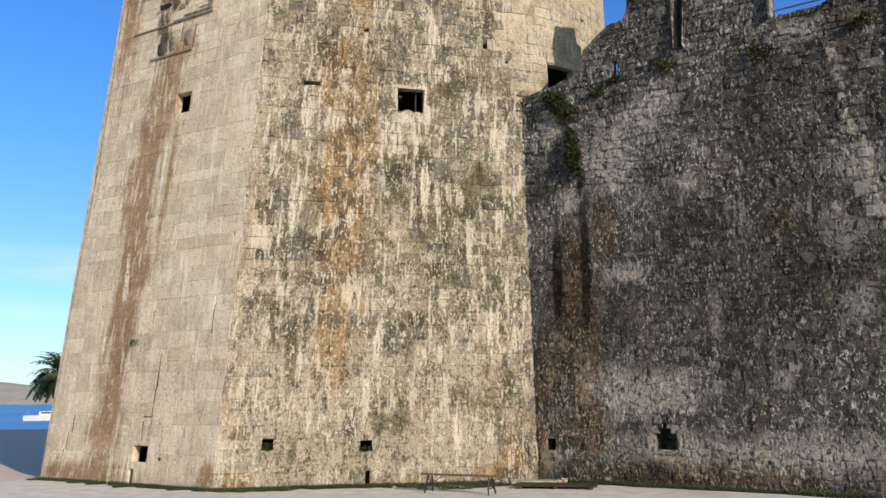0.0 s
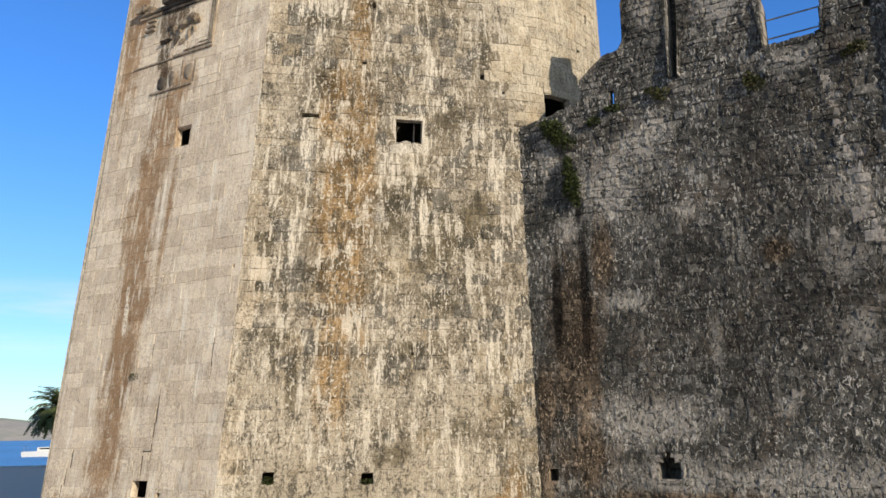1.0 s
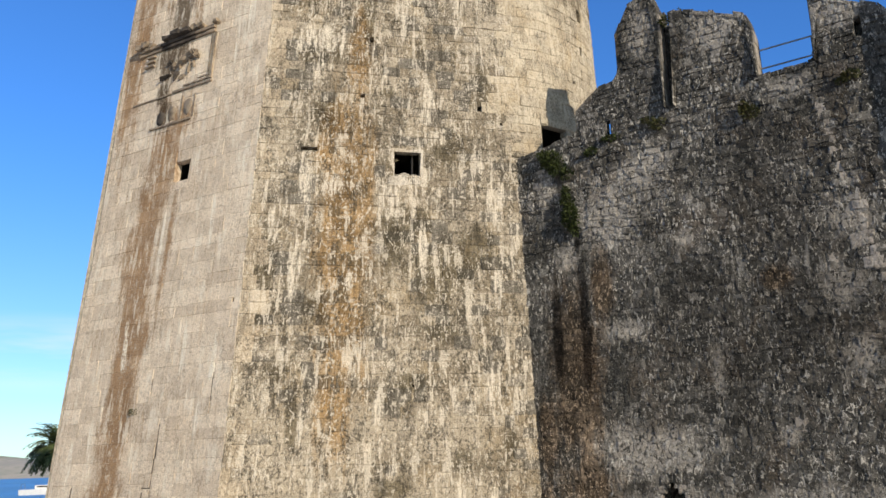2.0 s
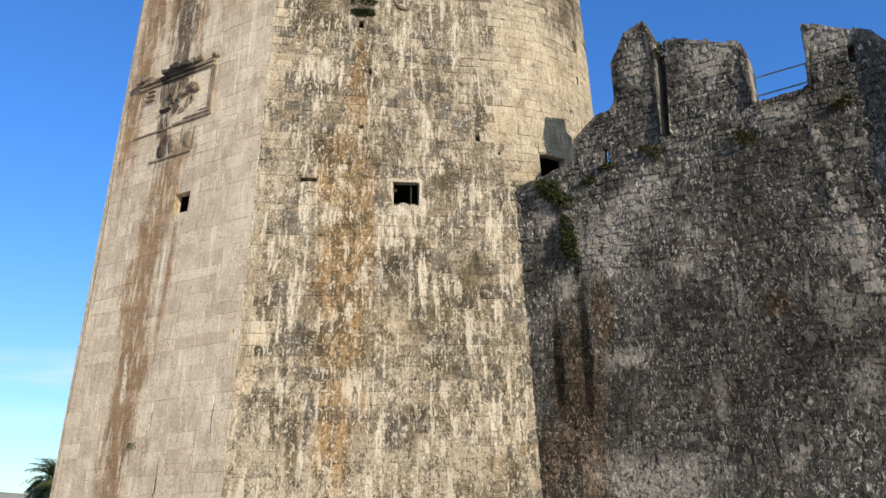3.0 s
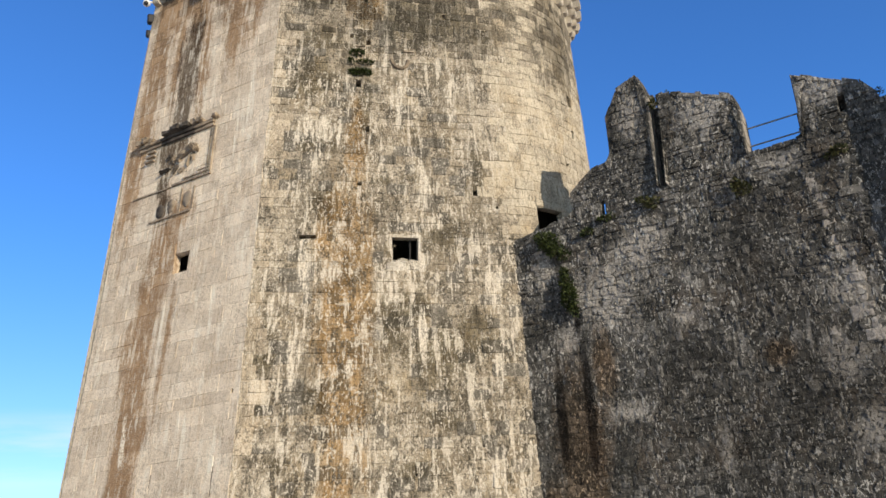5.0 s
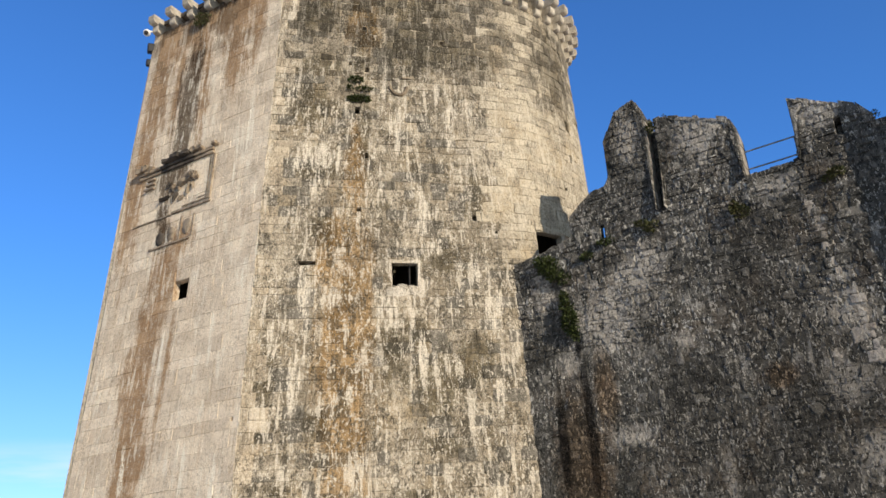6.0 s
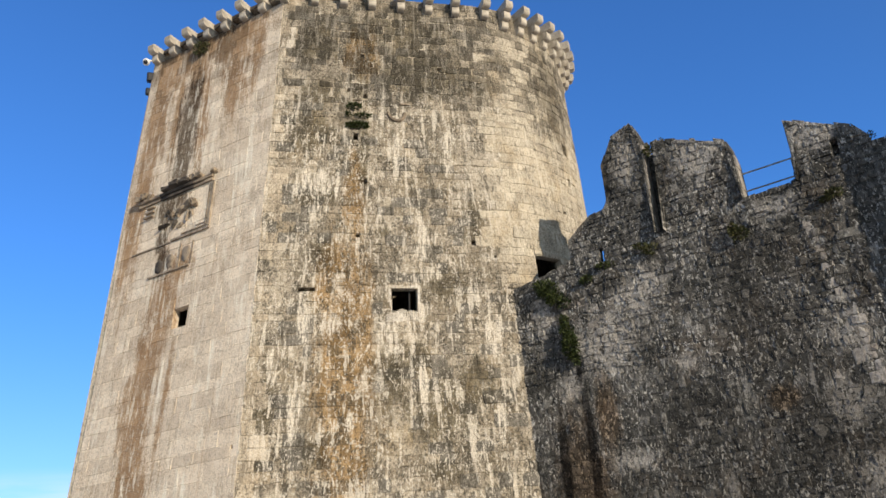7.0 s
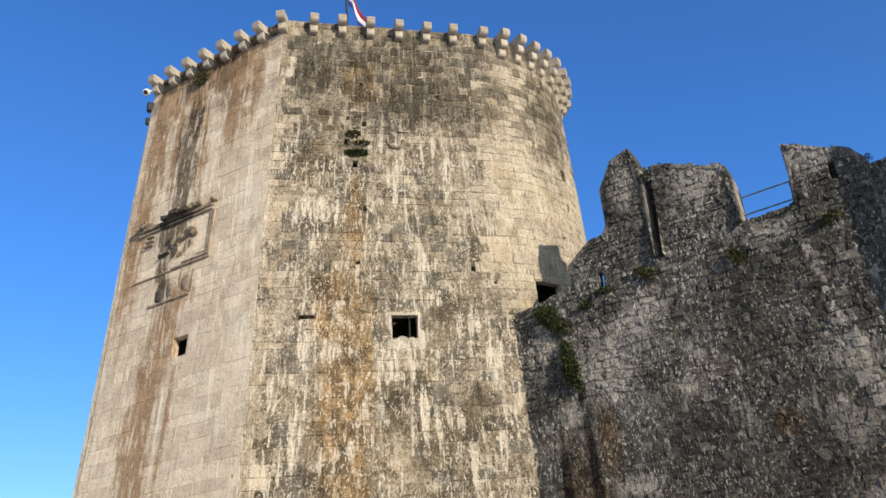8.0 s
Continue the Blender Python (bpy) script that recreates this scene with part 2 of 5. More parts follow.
LEFT_RUST = ((-6.3, 20.5, 0.45, 4.0), (-2.8, 23.5, 2.6, 1.0), (-5.2, 23.2, 1.6, 1.1), (-5.4, 0.25, 2.3, 0.5), (-6.75, 18.5, 0.6, 6.0), (-3.75, 20.3, 0.35, 3.2), (-5.35, 21.0, 0.3, 3.2), (-3.6, 9.0, 0.18, 2.6), (-2.6, 23.4, 1.7, 1.5), (-5.9, 23.2, 1.3, 1.6), (-3.9, 24.0, 2.0, 0.7), (-1.2, 22.6, 0.5, 2.4), (-4.75, 6.5, 0.75, 10.0), (-0.3, 0.35, 0.5, 0.5), (-6.69, 22.01, 0.60, 3.65), (-2.18, 21.83, 0.91, 2.60), (-3.82, 14.02, 0.67, 0.90), (-4.49, 12.53, 0.90, 1.73), (-4.88, 10.84, 0.73, 1.22), (-5.27, 9.04, 0.81, 1.52), (-4.56, 6.50, 0.83, 1.31), (-4.67, 3.99, 0.68, 1.77), (-4.77, 1.58, 0.94, 1.18), (-7.04, 15.82, 0.34, 3.01), (-4.34, 22.45, 0.71, 1.80))
LEFT_SOOT = ((-3.2, 23.9, 1.0, 0.35), (-4.3, 23.6, 0.5, 0.5), (-4.6, 19.8, 0.8, 3.2), (-4.95, 16.7, 1.0, 0.7), (-4.45, 20.3, 0.50, 3.4), (-4.55, 19.0, 0.4, 2.0), (-4.39, 20.20, 0.38, 2.52), (-4.60, 18.13, 0.60, 1.05), (-4.93, 16.34, 0.75, 0.85), (-4.83, 14.30, 0.45, 0.8), (-5.1, 15.2, 0.4, 0.6))
LEFT_LIME = ((-0.49, 11.92, 0.36, 0.50), (-1.65, 10.14, 0.12, 0.94), (-1.52, 16.39, 0.11, 1.43), (-5.84, 3.68, 0.15, 1.08), (-1.24, 3.87, 0.12, 0.83), (-0.82, 5.51, 0.14, 0.85), (-6.71, 2.62, 0.15, 1.07), (-3.94, 9.70, 0.11, 1.15), (-0.00, 12.96, 0.18, 0.80), (-4.89, 6.16, 0.14, 1.12), (-0.96, 17.34, 0.23, 1.96), (-2.17, 6.30, 0.10, 1.06))
WALL_LIGHT = ((2.6, 9.6, 1.5, 1.3), (3.8, 10.6, 1.1, 0.9), (3.2, 2.7, 2.3, 0.9), (4.1, 15.3, 0.6, 1.2), (6.2, 14.6, 1.1, 1.0), (9.6, 14.2, 0.8, 0.7), (8.2, 12.3, 0.8, 0.5), (4.2, 1.0, 2.6, 0.7), (0.4, 0.7, 0.5, 0.7), (8.0, 1.0, 3.0, 0.7), (2.77, 9.84, 1.18, 0.90), (4.03, 11.02, 0.70, 1.07), (0.61, 10.84, 0.44, 0.76), (2.79, 5.99, 0.87, 0.42), (9.14, 8.27, 0.65, 0.60), (8.79, 6.51, 0.79, 0.73), (9.09, 4.74, 0.63, 0.84), (3.37, 2.27, 1.96, 0.43), (5.44, 4.47, 0.21, 1.06), (7.15, 2.82, 0.40, 0.31), (4.84, 8.40, 0.41, 0.30), (1.28, 8.47, 0.58, 0.54))
WALL_DARK = ((8.0, 6.0, 2.6, 3.2), (6.0, 5.0, 1.8, 2.2), (4.6, 6.6, 1.3, 1.3), (7.6, 11.0, 1.5, 1.0), (7.4, 8.6, 1.4, 1.9), (6.2, 3.4, 1.0, 1.2), (5.36, 6.99, 1.56, 0.96), (7.38, 4.90, 0.97, 1.17), (3.44, 3.20, 0.99, 0.31), (2.98, 1.52, 0.6, 0.25), (6.71, 9.72, 0.90, 1.48), (8.67, 10.10, 0.55, 0.63), (9.84, 9.67, 0.38, 0.91), (5.6, 1.37, 0.9, 0.16), (4.41, 5.18, 0.96, 0.63), (7.71, 7.90, 0.70, 0.77), (2.40, 11.40, 1.12, 0.46))
WALL_BROWN = ((1.5, 1.6, 1.0, 1.2), (4.0, 0.3, 4.5, 0.4), (1.25, 4.8, 1.0, 3.2), (0.15, 0.8, 0.45, 1.1), (2.25, 7.43, 0.45, 1.21), (1.16, 6.17, 0.38, 1.04), (1.22, 3.79, 1.10, 1.49), (0.25, 3.17, 0.47, 1.50), (7.17, 6.90, 0.57, 0.46))
WALL_SOOT = ((1.67, 6.6, 0.24, 2.4), (0.71, 6.1, 0.22, 2.0), (1.66, 5.09, 0.17, 1.01), (1.54, 8.97, 0.13, 0.72))


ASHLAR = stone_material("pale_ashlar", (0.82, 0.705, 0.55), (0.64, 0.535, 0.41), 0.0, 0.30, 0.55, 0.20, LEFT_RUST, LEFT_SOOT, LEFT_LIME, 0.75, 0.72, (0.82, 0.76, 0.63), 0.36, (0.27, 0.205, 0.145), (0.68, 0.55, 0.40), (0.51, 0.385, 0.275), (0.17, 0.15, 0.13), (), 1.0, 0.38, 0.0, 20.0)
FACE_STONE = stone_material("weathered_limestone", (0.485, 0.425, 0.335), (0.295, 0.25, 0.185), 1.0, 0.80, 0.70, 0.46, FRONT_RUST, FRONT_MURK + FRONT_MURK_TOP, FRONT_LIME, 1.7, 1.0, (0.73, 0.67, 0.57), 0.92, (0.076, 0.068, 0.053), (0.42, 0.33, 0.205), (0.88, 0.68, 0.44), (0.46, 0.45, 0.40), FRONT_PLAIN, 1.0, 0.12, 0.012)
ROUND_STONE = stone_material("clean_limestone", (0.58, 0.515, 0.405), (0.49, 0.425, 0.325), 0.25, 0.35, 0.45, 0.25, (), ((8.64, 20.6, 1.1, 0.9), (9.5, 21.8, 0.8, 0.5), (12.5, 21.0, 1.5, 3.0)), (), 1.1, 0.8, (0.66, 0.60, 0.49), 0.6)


def rubble_material():
    """Dark grey rough stones, pitted and flecked with pale lichen, under brown and black run-off."""
    n = Nodes("grey_rubble")
    face, stone_uv = n.uv("face"), n.uv("stone")
    r1, r2, _ = n.xyz(stone_uv)
    mid = n.noise(face, (1.6, 1.3, 1), (1, 2, 3), 7, 0.72)
    rag = n.noise(face, (13, 10, 1), (5, 1, 3), 4, 0.75)
    zone = n.noise(face, (0.42, 0.30, 1), (3, 7, 0), 6, 0.66)
    curl = n.noise(face, (6.5, 4.6, 1), (21, 6, 0), 4, 0.66, 1.4)
    fine = n.noise(face, (10.5, 5.2, 1), (2, 36, 0), 4, 0.66, 1.2)
    long = n.noise(face, (3.0, 0.38, 1), (7, 13, 0), 8, 0.72)
    ragged = n.math("SUBTRACT", rag, 0.5)

    def torn(v, k=0.45):
        return n.math("ADD", v, n.math("MULTIPLY", ragged, k))

    wave = n.math("ADD", n.math("MULTIPLY", n.math("SUBTRACT", long, 0.5), 2.4), n.math("MULTIPLY", n.math("SUBTRACT", mid, 0.5), 1.2))
    tone = n.math("ADD", n.math("MULTIPLY", r1, 0.28), n.math("ADD", n.math("MULTIPLY", mid, 0.6), n.math("MULTIPLY", zone, 0.9)))
    col = n.mix(n.step(tone, 0.60, 1.20), (0.038, 0.0375, 0.034), (0.142, 0.136, 0.124))
    col = n.mix(n.step(torn(n.noise(face, (0.7, 0.5, 1), (13, 2, 0), 6, 0.7), 0.3), 0.50, 0.66, 0.45), col, (0.15, 0.118, 0.088))
    col = n.mix(n.step(torn(r2, 0.2), 0.86, 0.95, 0.45), col, (0.27, 0.258, 0.235))
    soft = n.math("ADD", n.math("MULTIPLY", n.math("SUBTRACT", zone, 0.5), 1.6), n.math("MULTIPLY", n.math("SUBTRACT", mid, 0.5), 1.8))
    e = torn(n.math("ADD", patches(n, face, WALL_LIGHT), soft), 0.9)
    col = n.mix(n.step(e, -0.1, 0.75, 0.78), col, (0.40, 0.373, 0.333))
    # flecks and pits
    col = n.mix(n.step(torn(curl, 0.35), 0.50, 0.62, 0.85), col, (0.022, 0.0225, 0.021))
    pale_zone = n.step(torn(zone, 0.5), 0.38, 0.62)
    col = n.mix(n.mul(n.step(torn(fine, 0.22), 0.555, 0.615, 0.95), n.math("ADD", 0.22, n.mul(pale_zone, 0.78))), col, (0.54, 0.52, 0.475))
    streak = n.noise(face, (5.0, 0.9, 1), (19, 3, 0), 6, 0.7)
    col = n.mix(n.mul(n.step(torn(streak, 0.3), 0.56, 0.63, 0.7), pale_zone), col, (0.42, 0.40, 0.365))
    # brown, dark and black stains with a place of their own
    e = torn(n.math("ADD", patches(n, face, WALL_BROWN), n.math("MULTIPLY", wave, 0.7)), 0.9)
    col = n.mix(n.step(e, -0.15, 0.55, 0.85), col, (0.80, 0.62, 0.46), "MULTIPLY")
    e = torn(n.math("ADD", patches(n, face, WALL_DARK), n.math("MULTIPLY", soft, 1.5)), 1.0)
    col = n.mix(n.step(e, -0.1, 0.8, 0.75), col, (0.45, 0.44, 0.43), "MULTIPLY")
    e = torn(n.math("ADD", patches(n, face, WALL_SOOT), n.math("MULTIPLY", wave, 0.35)), 0.6)
    col = n.mix(n.step(e, 0.0, 0.5, 0.92), col, (0.17, 0.17, 0.18), "MULTIPLY")
    h = n.math("ADD", n.math("MULTIPLY", mid, 0.8), n.math("ADD", n.math("MULTIPLY", rag, 0.4), n.math("MULTIPLY", n.math("SUBTRACT", fine, curl), 0.7)))
    n.bump(h, 1.0, 0.085)
    return n.done(col, 0.93, 0, 0.12)


RUBBLE = rubble_material()
MORTAR = stone_material("lime_mortar", (0.50, 0.43, 0.33), (0.40, 0.34, 0.25), 0.0, 0.5, 0.6, 0.4, (), (), (), 0.6, 0.3)
QUOIN = stone_material("pale_quoin", (0.56, 0.48, 0.37), (0.43, 0.365, 0.275), 0.2, 0.5, 0.6, 0.35, (), (), (), 1.2, 0.5, (0.68, 0.62, 0.52), 0.7, (0.10, 0.085, 0.065), (0.44, 0.35, 0.24))
# soot-dark stone; also painted in for shade in gaps, cracks and under the cornice
SOOT_AND_SHADE = plain_material("sooty_shaded_limestone", (0.105, 0.09, 0.075), (0.045, 0.04, 0.036), 3.0, 0.95, 0, 0.6, 0.1, 0.03)
CLEAN = stone_material("dressed_limestone", (0.66, 0.61, 0.53), (0.54, 0.49, 0.41), 0.0, 0.3, 0.5, 0.2, (), (), (), 0.8, 0.0, (0.74, 0.70, 0.63), 0.7)
PALE_RUBBLE = stone_material("pale_rubble", (0.40, 0.365, 0.325), (0.28, 0.255, 0.225), 0.0, 0.3, 0.4, 0.3, (), (), (), 0.9, 0.0, (0.55, 0.52, 0.47), 0.6, (0.10, 0.09, 0.08))


def leaf_material(name, a, b):
    n = Nodes(name)
    col = n.mix(n.island(), a, b)
    n.p.inputs["Subsurface Weight"].default_value = 0.0
    return n.done(col, 0.6, 0, 0.3)


CORBEL_STONE = plain_material("cut_limestone", (0.52, 0.47, 0.39), (0.28, 0.25, 0.205), 3.6, 0.9, 0, 0.8, 0.15, 0.04)
CARVED = plain_material("carved_limestone", (0.36, 0.29, 0.21), (0.13, 0.105, 0.08), 2.2, 0.92, 0, 0.6, 0.15, 0.03)
WOOD = plain_material("worn_wood", (0.22, 0.115, 0.062), (0.13, 0.07, 0.04), 3.0, 0.7, 0, 0.3)
PALE_WOOD = plain_material("weathered_board", (0.085, 0.058, 0.036), (0.035, 0.027, 0.02), 2.5, 0.8)
STEEL = plain_material("dark_steel", (0.035, 0.035, 0.038), (0.05, 0.048, 0.045), 8.0, 0.5, 0.6, 0.1)
GALVANISED = plain_material("galvanised_steel", (0.30, 0.33, 0.36), (0.20, 0.22, 0.25), 8.0, 0.45, 0.7, 0.1)
WHITE_PAINT = plain_material("white_paint", (0.78, 0.78, 0.76), (0.68, 0.68, 0.66), 5.0, 0.4, 0, 0.05)
BLACK_PLASTIC = plain_material("black_plastic", (0.015, 0.016, 0.02), (0.025, 0.026, 0.03), 5.0, 0.45, 0, 0.05)
RED_CLOTH = plain_material("red_cloth", (0.26, 0.018, 0.028), (0.20, 0.014, 0.02), 3.0, 0.8, 0, 0.1)
WHITE_CLOTH = plain_material("white_cloth", (0.75, 0.75, 0.76), (0.66, 0.66, 0.68), 3.0, 0.8, 0, 0.1)
BLUE_CLOTH = plain_material("blue_cloth", (0.03, 0.07, 0.32), (0.025, 0.05, 0.24), 3.0, 0.8, 0, 0.1)
CAPER = leaf_material("caper_leaf", (0.020, 0.032, 0.008), (0.058, 0.074, 0.020))
DRY_LEAF = leaf_material("dry_leaf", (0.075, 0.070, 0.028), (0.045, 0.056, 0.02))
PALM_LEAF = leaf_material("palm_leaf", (0.05, 0.075, 0.022), (0.11, 0.13, 0.05))
GRASS = leaf_material("short_grass", (0.025, 0.045, 0.014), (0.06, 0.075, 0.028))
BARK = plain_material("palm_bark", (0.16, 0.11, 0.07), (0.08, 0.06, 0.04), 6.0, 0.9, 0, 0.8, 0.2, 0.05)


def ground_material():
    n = Nodes("pale_gravel")
    at = n.place()
    x, y, _ = n.xyz(at)
    big, mid, fine = n.noise(at, (0.25, 0.25, 1), (4, 1, 0), 5), n.noise(at, (2, 2, 2), (1, 5, 0), 5), n.noise(at, (40, 40, 40), (1, 1, 0), 3, 0.7)
    col = n.mix(n.step(mid, 0.3, 0.7), (0.74, 0.71, 0.67), (0.60, 0.565, 0.52))
    col = n.mix(n.step(big, 0.5, 0.7, 0.5), col, (0.45, 0.38, 0.31))
    # trodden earth away from the path, towards the water
    far = n.step(n.math("ADD", y, n.math("MULTIPLY", big, 6.0)), 27.0, 33.0)
    col = n.mix(far, col, (0.74, 0.57, 0.43))
    col = n.mix(n.step(fine, 0.55, 0.75, 0.4), col, (0.20, 0.17, 0.14))
    n.bump(n.math("ADD", n.math("MULTIPLY", mid, 1.0), n.math("MULTIPLY", fine, 0.4)), 0.6, 0.03)
    return n.done(col, 0.95, 0, 0.1)


def water_material():
    n = Nodes("sea_water")
    at = n.place()
    w = n.noise(at, (0.35, 0.12, 1), (0, 0, 0), 6, 0.7)
    col = n.mix(n.step(n.noise(at, (0.02, 0.01, 1), (3, 0, 0), 4), 0.35, 0.65), (0.04, 0.20, 0.48), (0.06, 0.26, 0.58))
    n.bump(w, 0.8, 0.6)
    return n.done(col, 0.38, 0, 0.25)


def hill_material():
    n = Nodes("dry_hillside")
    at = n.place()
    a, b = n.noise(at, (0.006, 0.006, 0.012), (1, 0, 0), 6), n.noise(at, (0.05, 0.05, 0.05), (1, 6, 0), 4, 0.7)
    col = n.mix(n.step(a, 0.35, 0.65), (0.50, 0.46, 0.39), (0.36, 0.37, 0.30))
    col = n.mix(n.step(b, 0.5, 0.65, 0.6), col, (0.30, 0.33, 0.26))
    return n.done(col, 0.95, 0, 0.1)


# ---------------------------------------------------------------- mesh helpers
def part(name, bm, material, parent, label=""):
    """One bmesh as one mesh object under a thing or a part."""
    me = bpy.data.meshes.new(name)
    bm.to_mesh(me)
    bm.free()
    me.materials.append(material)
    ob = new(name, me)
    ob.parent = parent
    if label:
        ob["label"] = label
    return ob


def thing(name, label, category, at=(0, 0, 0), turn=0.0, group="", kind=""):
    ob = new(name)
    ob.empty_display_size = 0.2
    ob.matrix_basis = pose(*at, 0, 0, turn)
    return tagged(ob, label, category, group, kind)


class Heap:
    """Gathers faces with the two maps that the stone materials read."""

    def __init__(self):
        self.v, self.f, self.a, self.b = [], [], [], []

    def face(self, ids, uvs, tone):
        self.f.append(ids)
        self.a.extend(uvs)
        self.b.extend([tone] * len(ids))

    def mesh(self, name, material):
        me = bpy.data.meshes.new(name)
        me.from_pydata(self.v, [], self.f)
        for key, data in (("face", self.a), ("stone", self.b)):
            layer = me.uv_layers.new(name=key)
            layer.data.foreach_set("uv", np.array(data, dtype=np.float32).ravel())
        me.materials.append(material)
        me.update()
        return me

    def part(self, name, material, parent, label="", kind=""):
        ob = new(name, self.mesh(name, material))
        ob.parent = parent
        return tagged(ob, label, "", "", kind)


def outward(fn, u, z):
    a, b = Vector(fn(u + 0.02, z)) - Vector(fn(u - 0.02, z)), Vector(fn(u, z + 0.02)) - Vector(fn(u, z - 0.02))
    return a.cross(b).normalized()


def slab(heap, fn, u0, u1, z0, z1, front, back, z0r=None, z1r=None):
    """A block of wall between two depths behind the face fn; its top may slope from z1 to z1r."""
    z0r, z1r = z0 if z0r is None else z0r, z1 if z1r is None else z1r
    um = (u0 + u1) / 2
    n = outward(fn, um, (z0 + z1) / 2)
    base = len(heap.v)
    corners = ((u0, z0), (u1, z0r), (u1, z1r), (u0, z1))
    for d in (front, back):
        for u, z in corners:
            heap.v.append(tuple(Vector(fn(u, z)) - n * d))
    uv = list(corners) + [(u + (back - front), z + (back - front)) for u, z in corners]
    for ids in ((0, 1, 2, 3), (5, 4, 7, 6), (4, 0, 3, 7), (1, 5, 6, 2), (3, 2, 6, 7), (4, 5, 1, 0)):
        heap.face([base + i for i in ids], [uv[i] for i in ids], (0.5, 0.3))


def minus(rects, hole):
    """Rectangles (u0, u1, z0, z1) with a hole cut out of them."""
    out = []
    a, b, c, d = hole
    for u0, u1, z0, z1 in rects:
        if u1 <= a or u0 >= b or z1 <= c or z0 >= d:
            out.append((u0, u1, z0, z1))
            continue
        if u0 < a:
            out.append((u0, a, z0, z1))
        if u1 > b:
            out.append((b, u1, z0, z1))
        m0, m1 = max(u0, a), min(u1, b)
        if z0 < c:
            out.append((m0, m1, z0, c))
        if z1 > d:
            out.append((m0, m1, d, z1))
    return out


def stone(heap, fn, rect, joint, proud, rng, jitter=0.0, warp=None, lid=None, cut=0.05, tilt=0.0):
    """One stone: sides, knocked corners, a worn edge and an uneven, slightly tilted face."""
    u0, u1, z0, z1 = rect
    g = joint / 2 * (0.4 if (q := rng.random()) < 0.6 else 1.0 if q < 0.88 else 2.6)
    tone = (rng.random(), rng.random())
    size = min(u1 - u0, z1 - z0)
    ring = []
    for u, z, su, sz in ((u0 + g, z0 + g, 1, 1), (u1 - g, z0 + g, -1, 1), (u1 - g, z1 - g, -1, -1), (u0 + g, z1 - g, 1, -1)):
        u, z = u + rng.uniform(-jitter, jitter), z + rng.uniform(-jitter, jitter)
        a, b = size * cut * rng.uniform(0.2, 1.6), size * cut * rng.uniform(0.2, 1.6)
        two = [(u, z + sz * b), (u + su * a, z)]
        ring += two if su * sz > 0 else two[::-1]
    if warp:
        ring = [warp(u, z) for u, z in ring]
    if lid:
        ring = [(u, min(z, lid(u) - 0.01)) for u, z in ring]
        if max(q[1] for q in ring) - min(q[1] for q in ring) < 0.07:
            return False
    cu, cz = sum(q[0] for q in ring) / 8, sum(q[1] for q in ring) / 8
    n = outward(fn, cu, cz)
    wear = min(0.03, size * 0.10, proud) * rng.uniform(0.4, 1.3)
    k = 1 - 2 * wear / max(size, 0.05)
    out = proud * rng.uniform(0.25, 1.0)
    ta, tb = rng.uniform(-tilt, tilt), rng.uniform(-tilt, tilt)
    base = len(heap.v)
    uv = []
    for depth, scale in ((-0.05, 1.0), (out - wear * 0.55, 1.0), (out, k)):
        for u, z in ring:
            uu, zz = cu + (u - cu) * scale, cz + (z - cz) * scale
            d = depth
            if depth > -0.04:
                d += (uu - cu) * ta + (zz - cz) * tb + (rng.uniform(-0.3, 0.3) * proud if scale < 1 else 0.0)
            heap.v.append(tuple(Vector(fn(uu, zz)) + n * d))
            uv.append((uu, zz))
    heap.v.append(tuple(Vector(fn(cu, cz)) + n * (out + rng.uniform(-0.25, 0.45) * proud)))
    uv.append((cu, cz))
    for lo, hi in ((0, 8), (8, 16)):
        for i in range(8):
            j = (i + 1) % 8
            ids = (lo + i, lo + j, hi + j, hi + i)
            heap.face([base + q for q in ids], [uv[q] for q in ids], tone)
    for i in range(8):
        ids = (16 + i, 16 + (i + 1) % 8, 24)
        heap.face([base + q for q in ids], [uv[q] for q in ids], tone)
    return True


def courses(u0, u1, z0, z1, heights, widths, rng):
    """Rectangles of masonry laid in courses, with broken joints."""
    out, z = [], z0
    while z < z1 - 0.05:
        h = rng.uniform(*heights)
        if z1 - z - h < heights[0] * 0.6:
            h = z1 - z
        u = u0
        while u < u1 - 0.02:
            w = rng.uniform(*widths) * (1.6 if rng.random() < 0.1 else 1.0)
            if u == u0:
                w *= rng.uniform(0.45, 1.0)
            if u1 - u - w < widths[0] * 0.5:
                w = u1 - u
            out.append((u, u + w, z, z + h))
            u += w
        z += h
    return out


def box(bm, x0, x1, y0, y1, z0, z1, bevel=0.0):
    made = bmesh.ops.create_cube(bm, size=1.0)
    vs = made["verts"]
    for v in vs:
        v.co = Vector(((x0 + x1) / 2 + v.co.x * (x1 - x0), (y0 + y1) / 2 + v.co.y * (y1 - y0), (z0 + z1) / 2 + v.co.z * (z1 - z0)))
    if bevel:
        es = list({e for v in vs for e in v.link_edges})
        bmesh.ops.bevel(bm, geom=es, offset=bevel, segments=2, affect="EDGES", profile=0.6)
    return bm


def rod(bm, a, b, r, sides=8):
    a, b = Vector(a), Vector(b)
    m = Matrix.Translation((a + b) / 2) @ (b - a).to_track_quat("Z", "Y").to_matrix().to_4x4()
    bmesh.ops.create_cone(bm, cap_ends=True, segments=sides, radius1=r, radius2=r, depth=(b - a).length, matrix=m)
    return bm


# ---------------------------------------------------------------- ground, sea, hills
def flat_sheet(name, pts, z, material, label, category):
    bm = bmesh.new()
    bm.faces.new([bm.verts.new((x, y, z)) for x, y in pts])
    me = bpy.data.meshes.new(name)
    bm.to_mesh(me)
    bm.free()
    me.materials.append(material)
    return tagged(new(name, me), label, category, "", "structure")


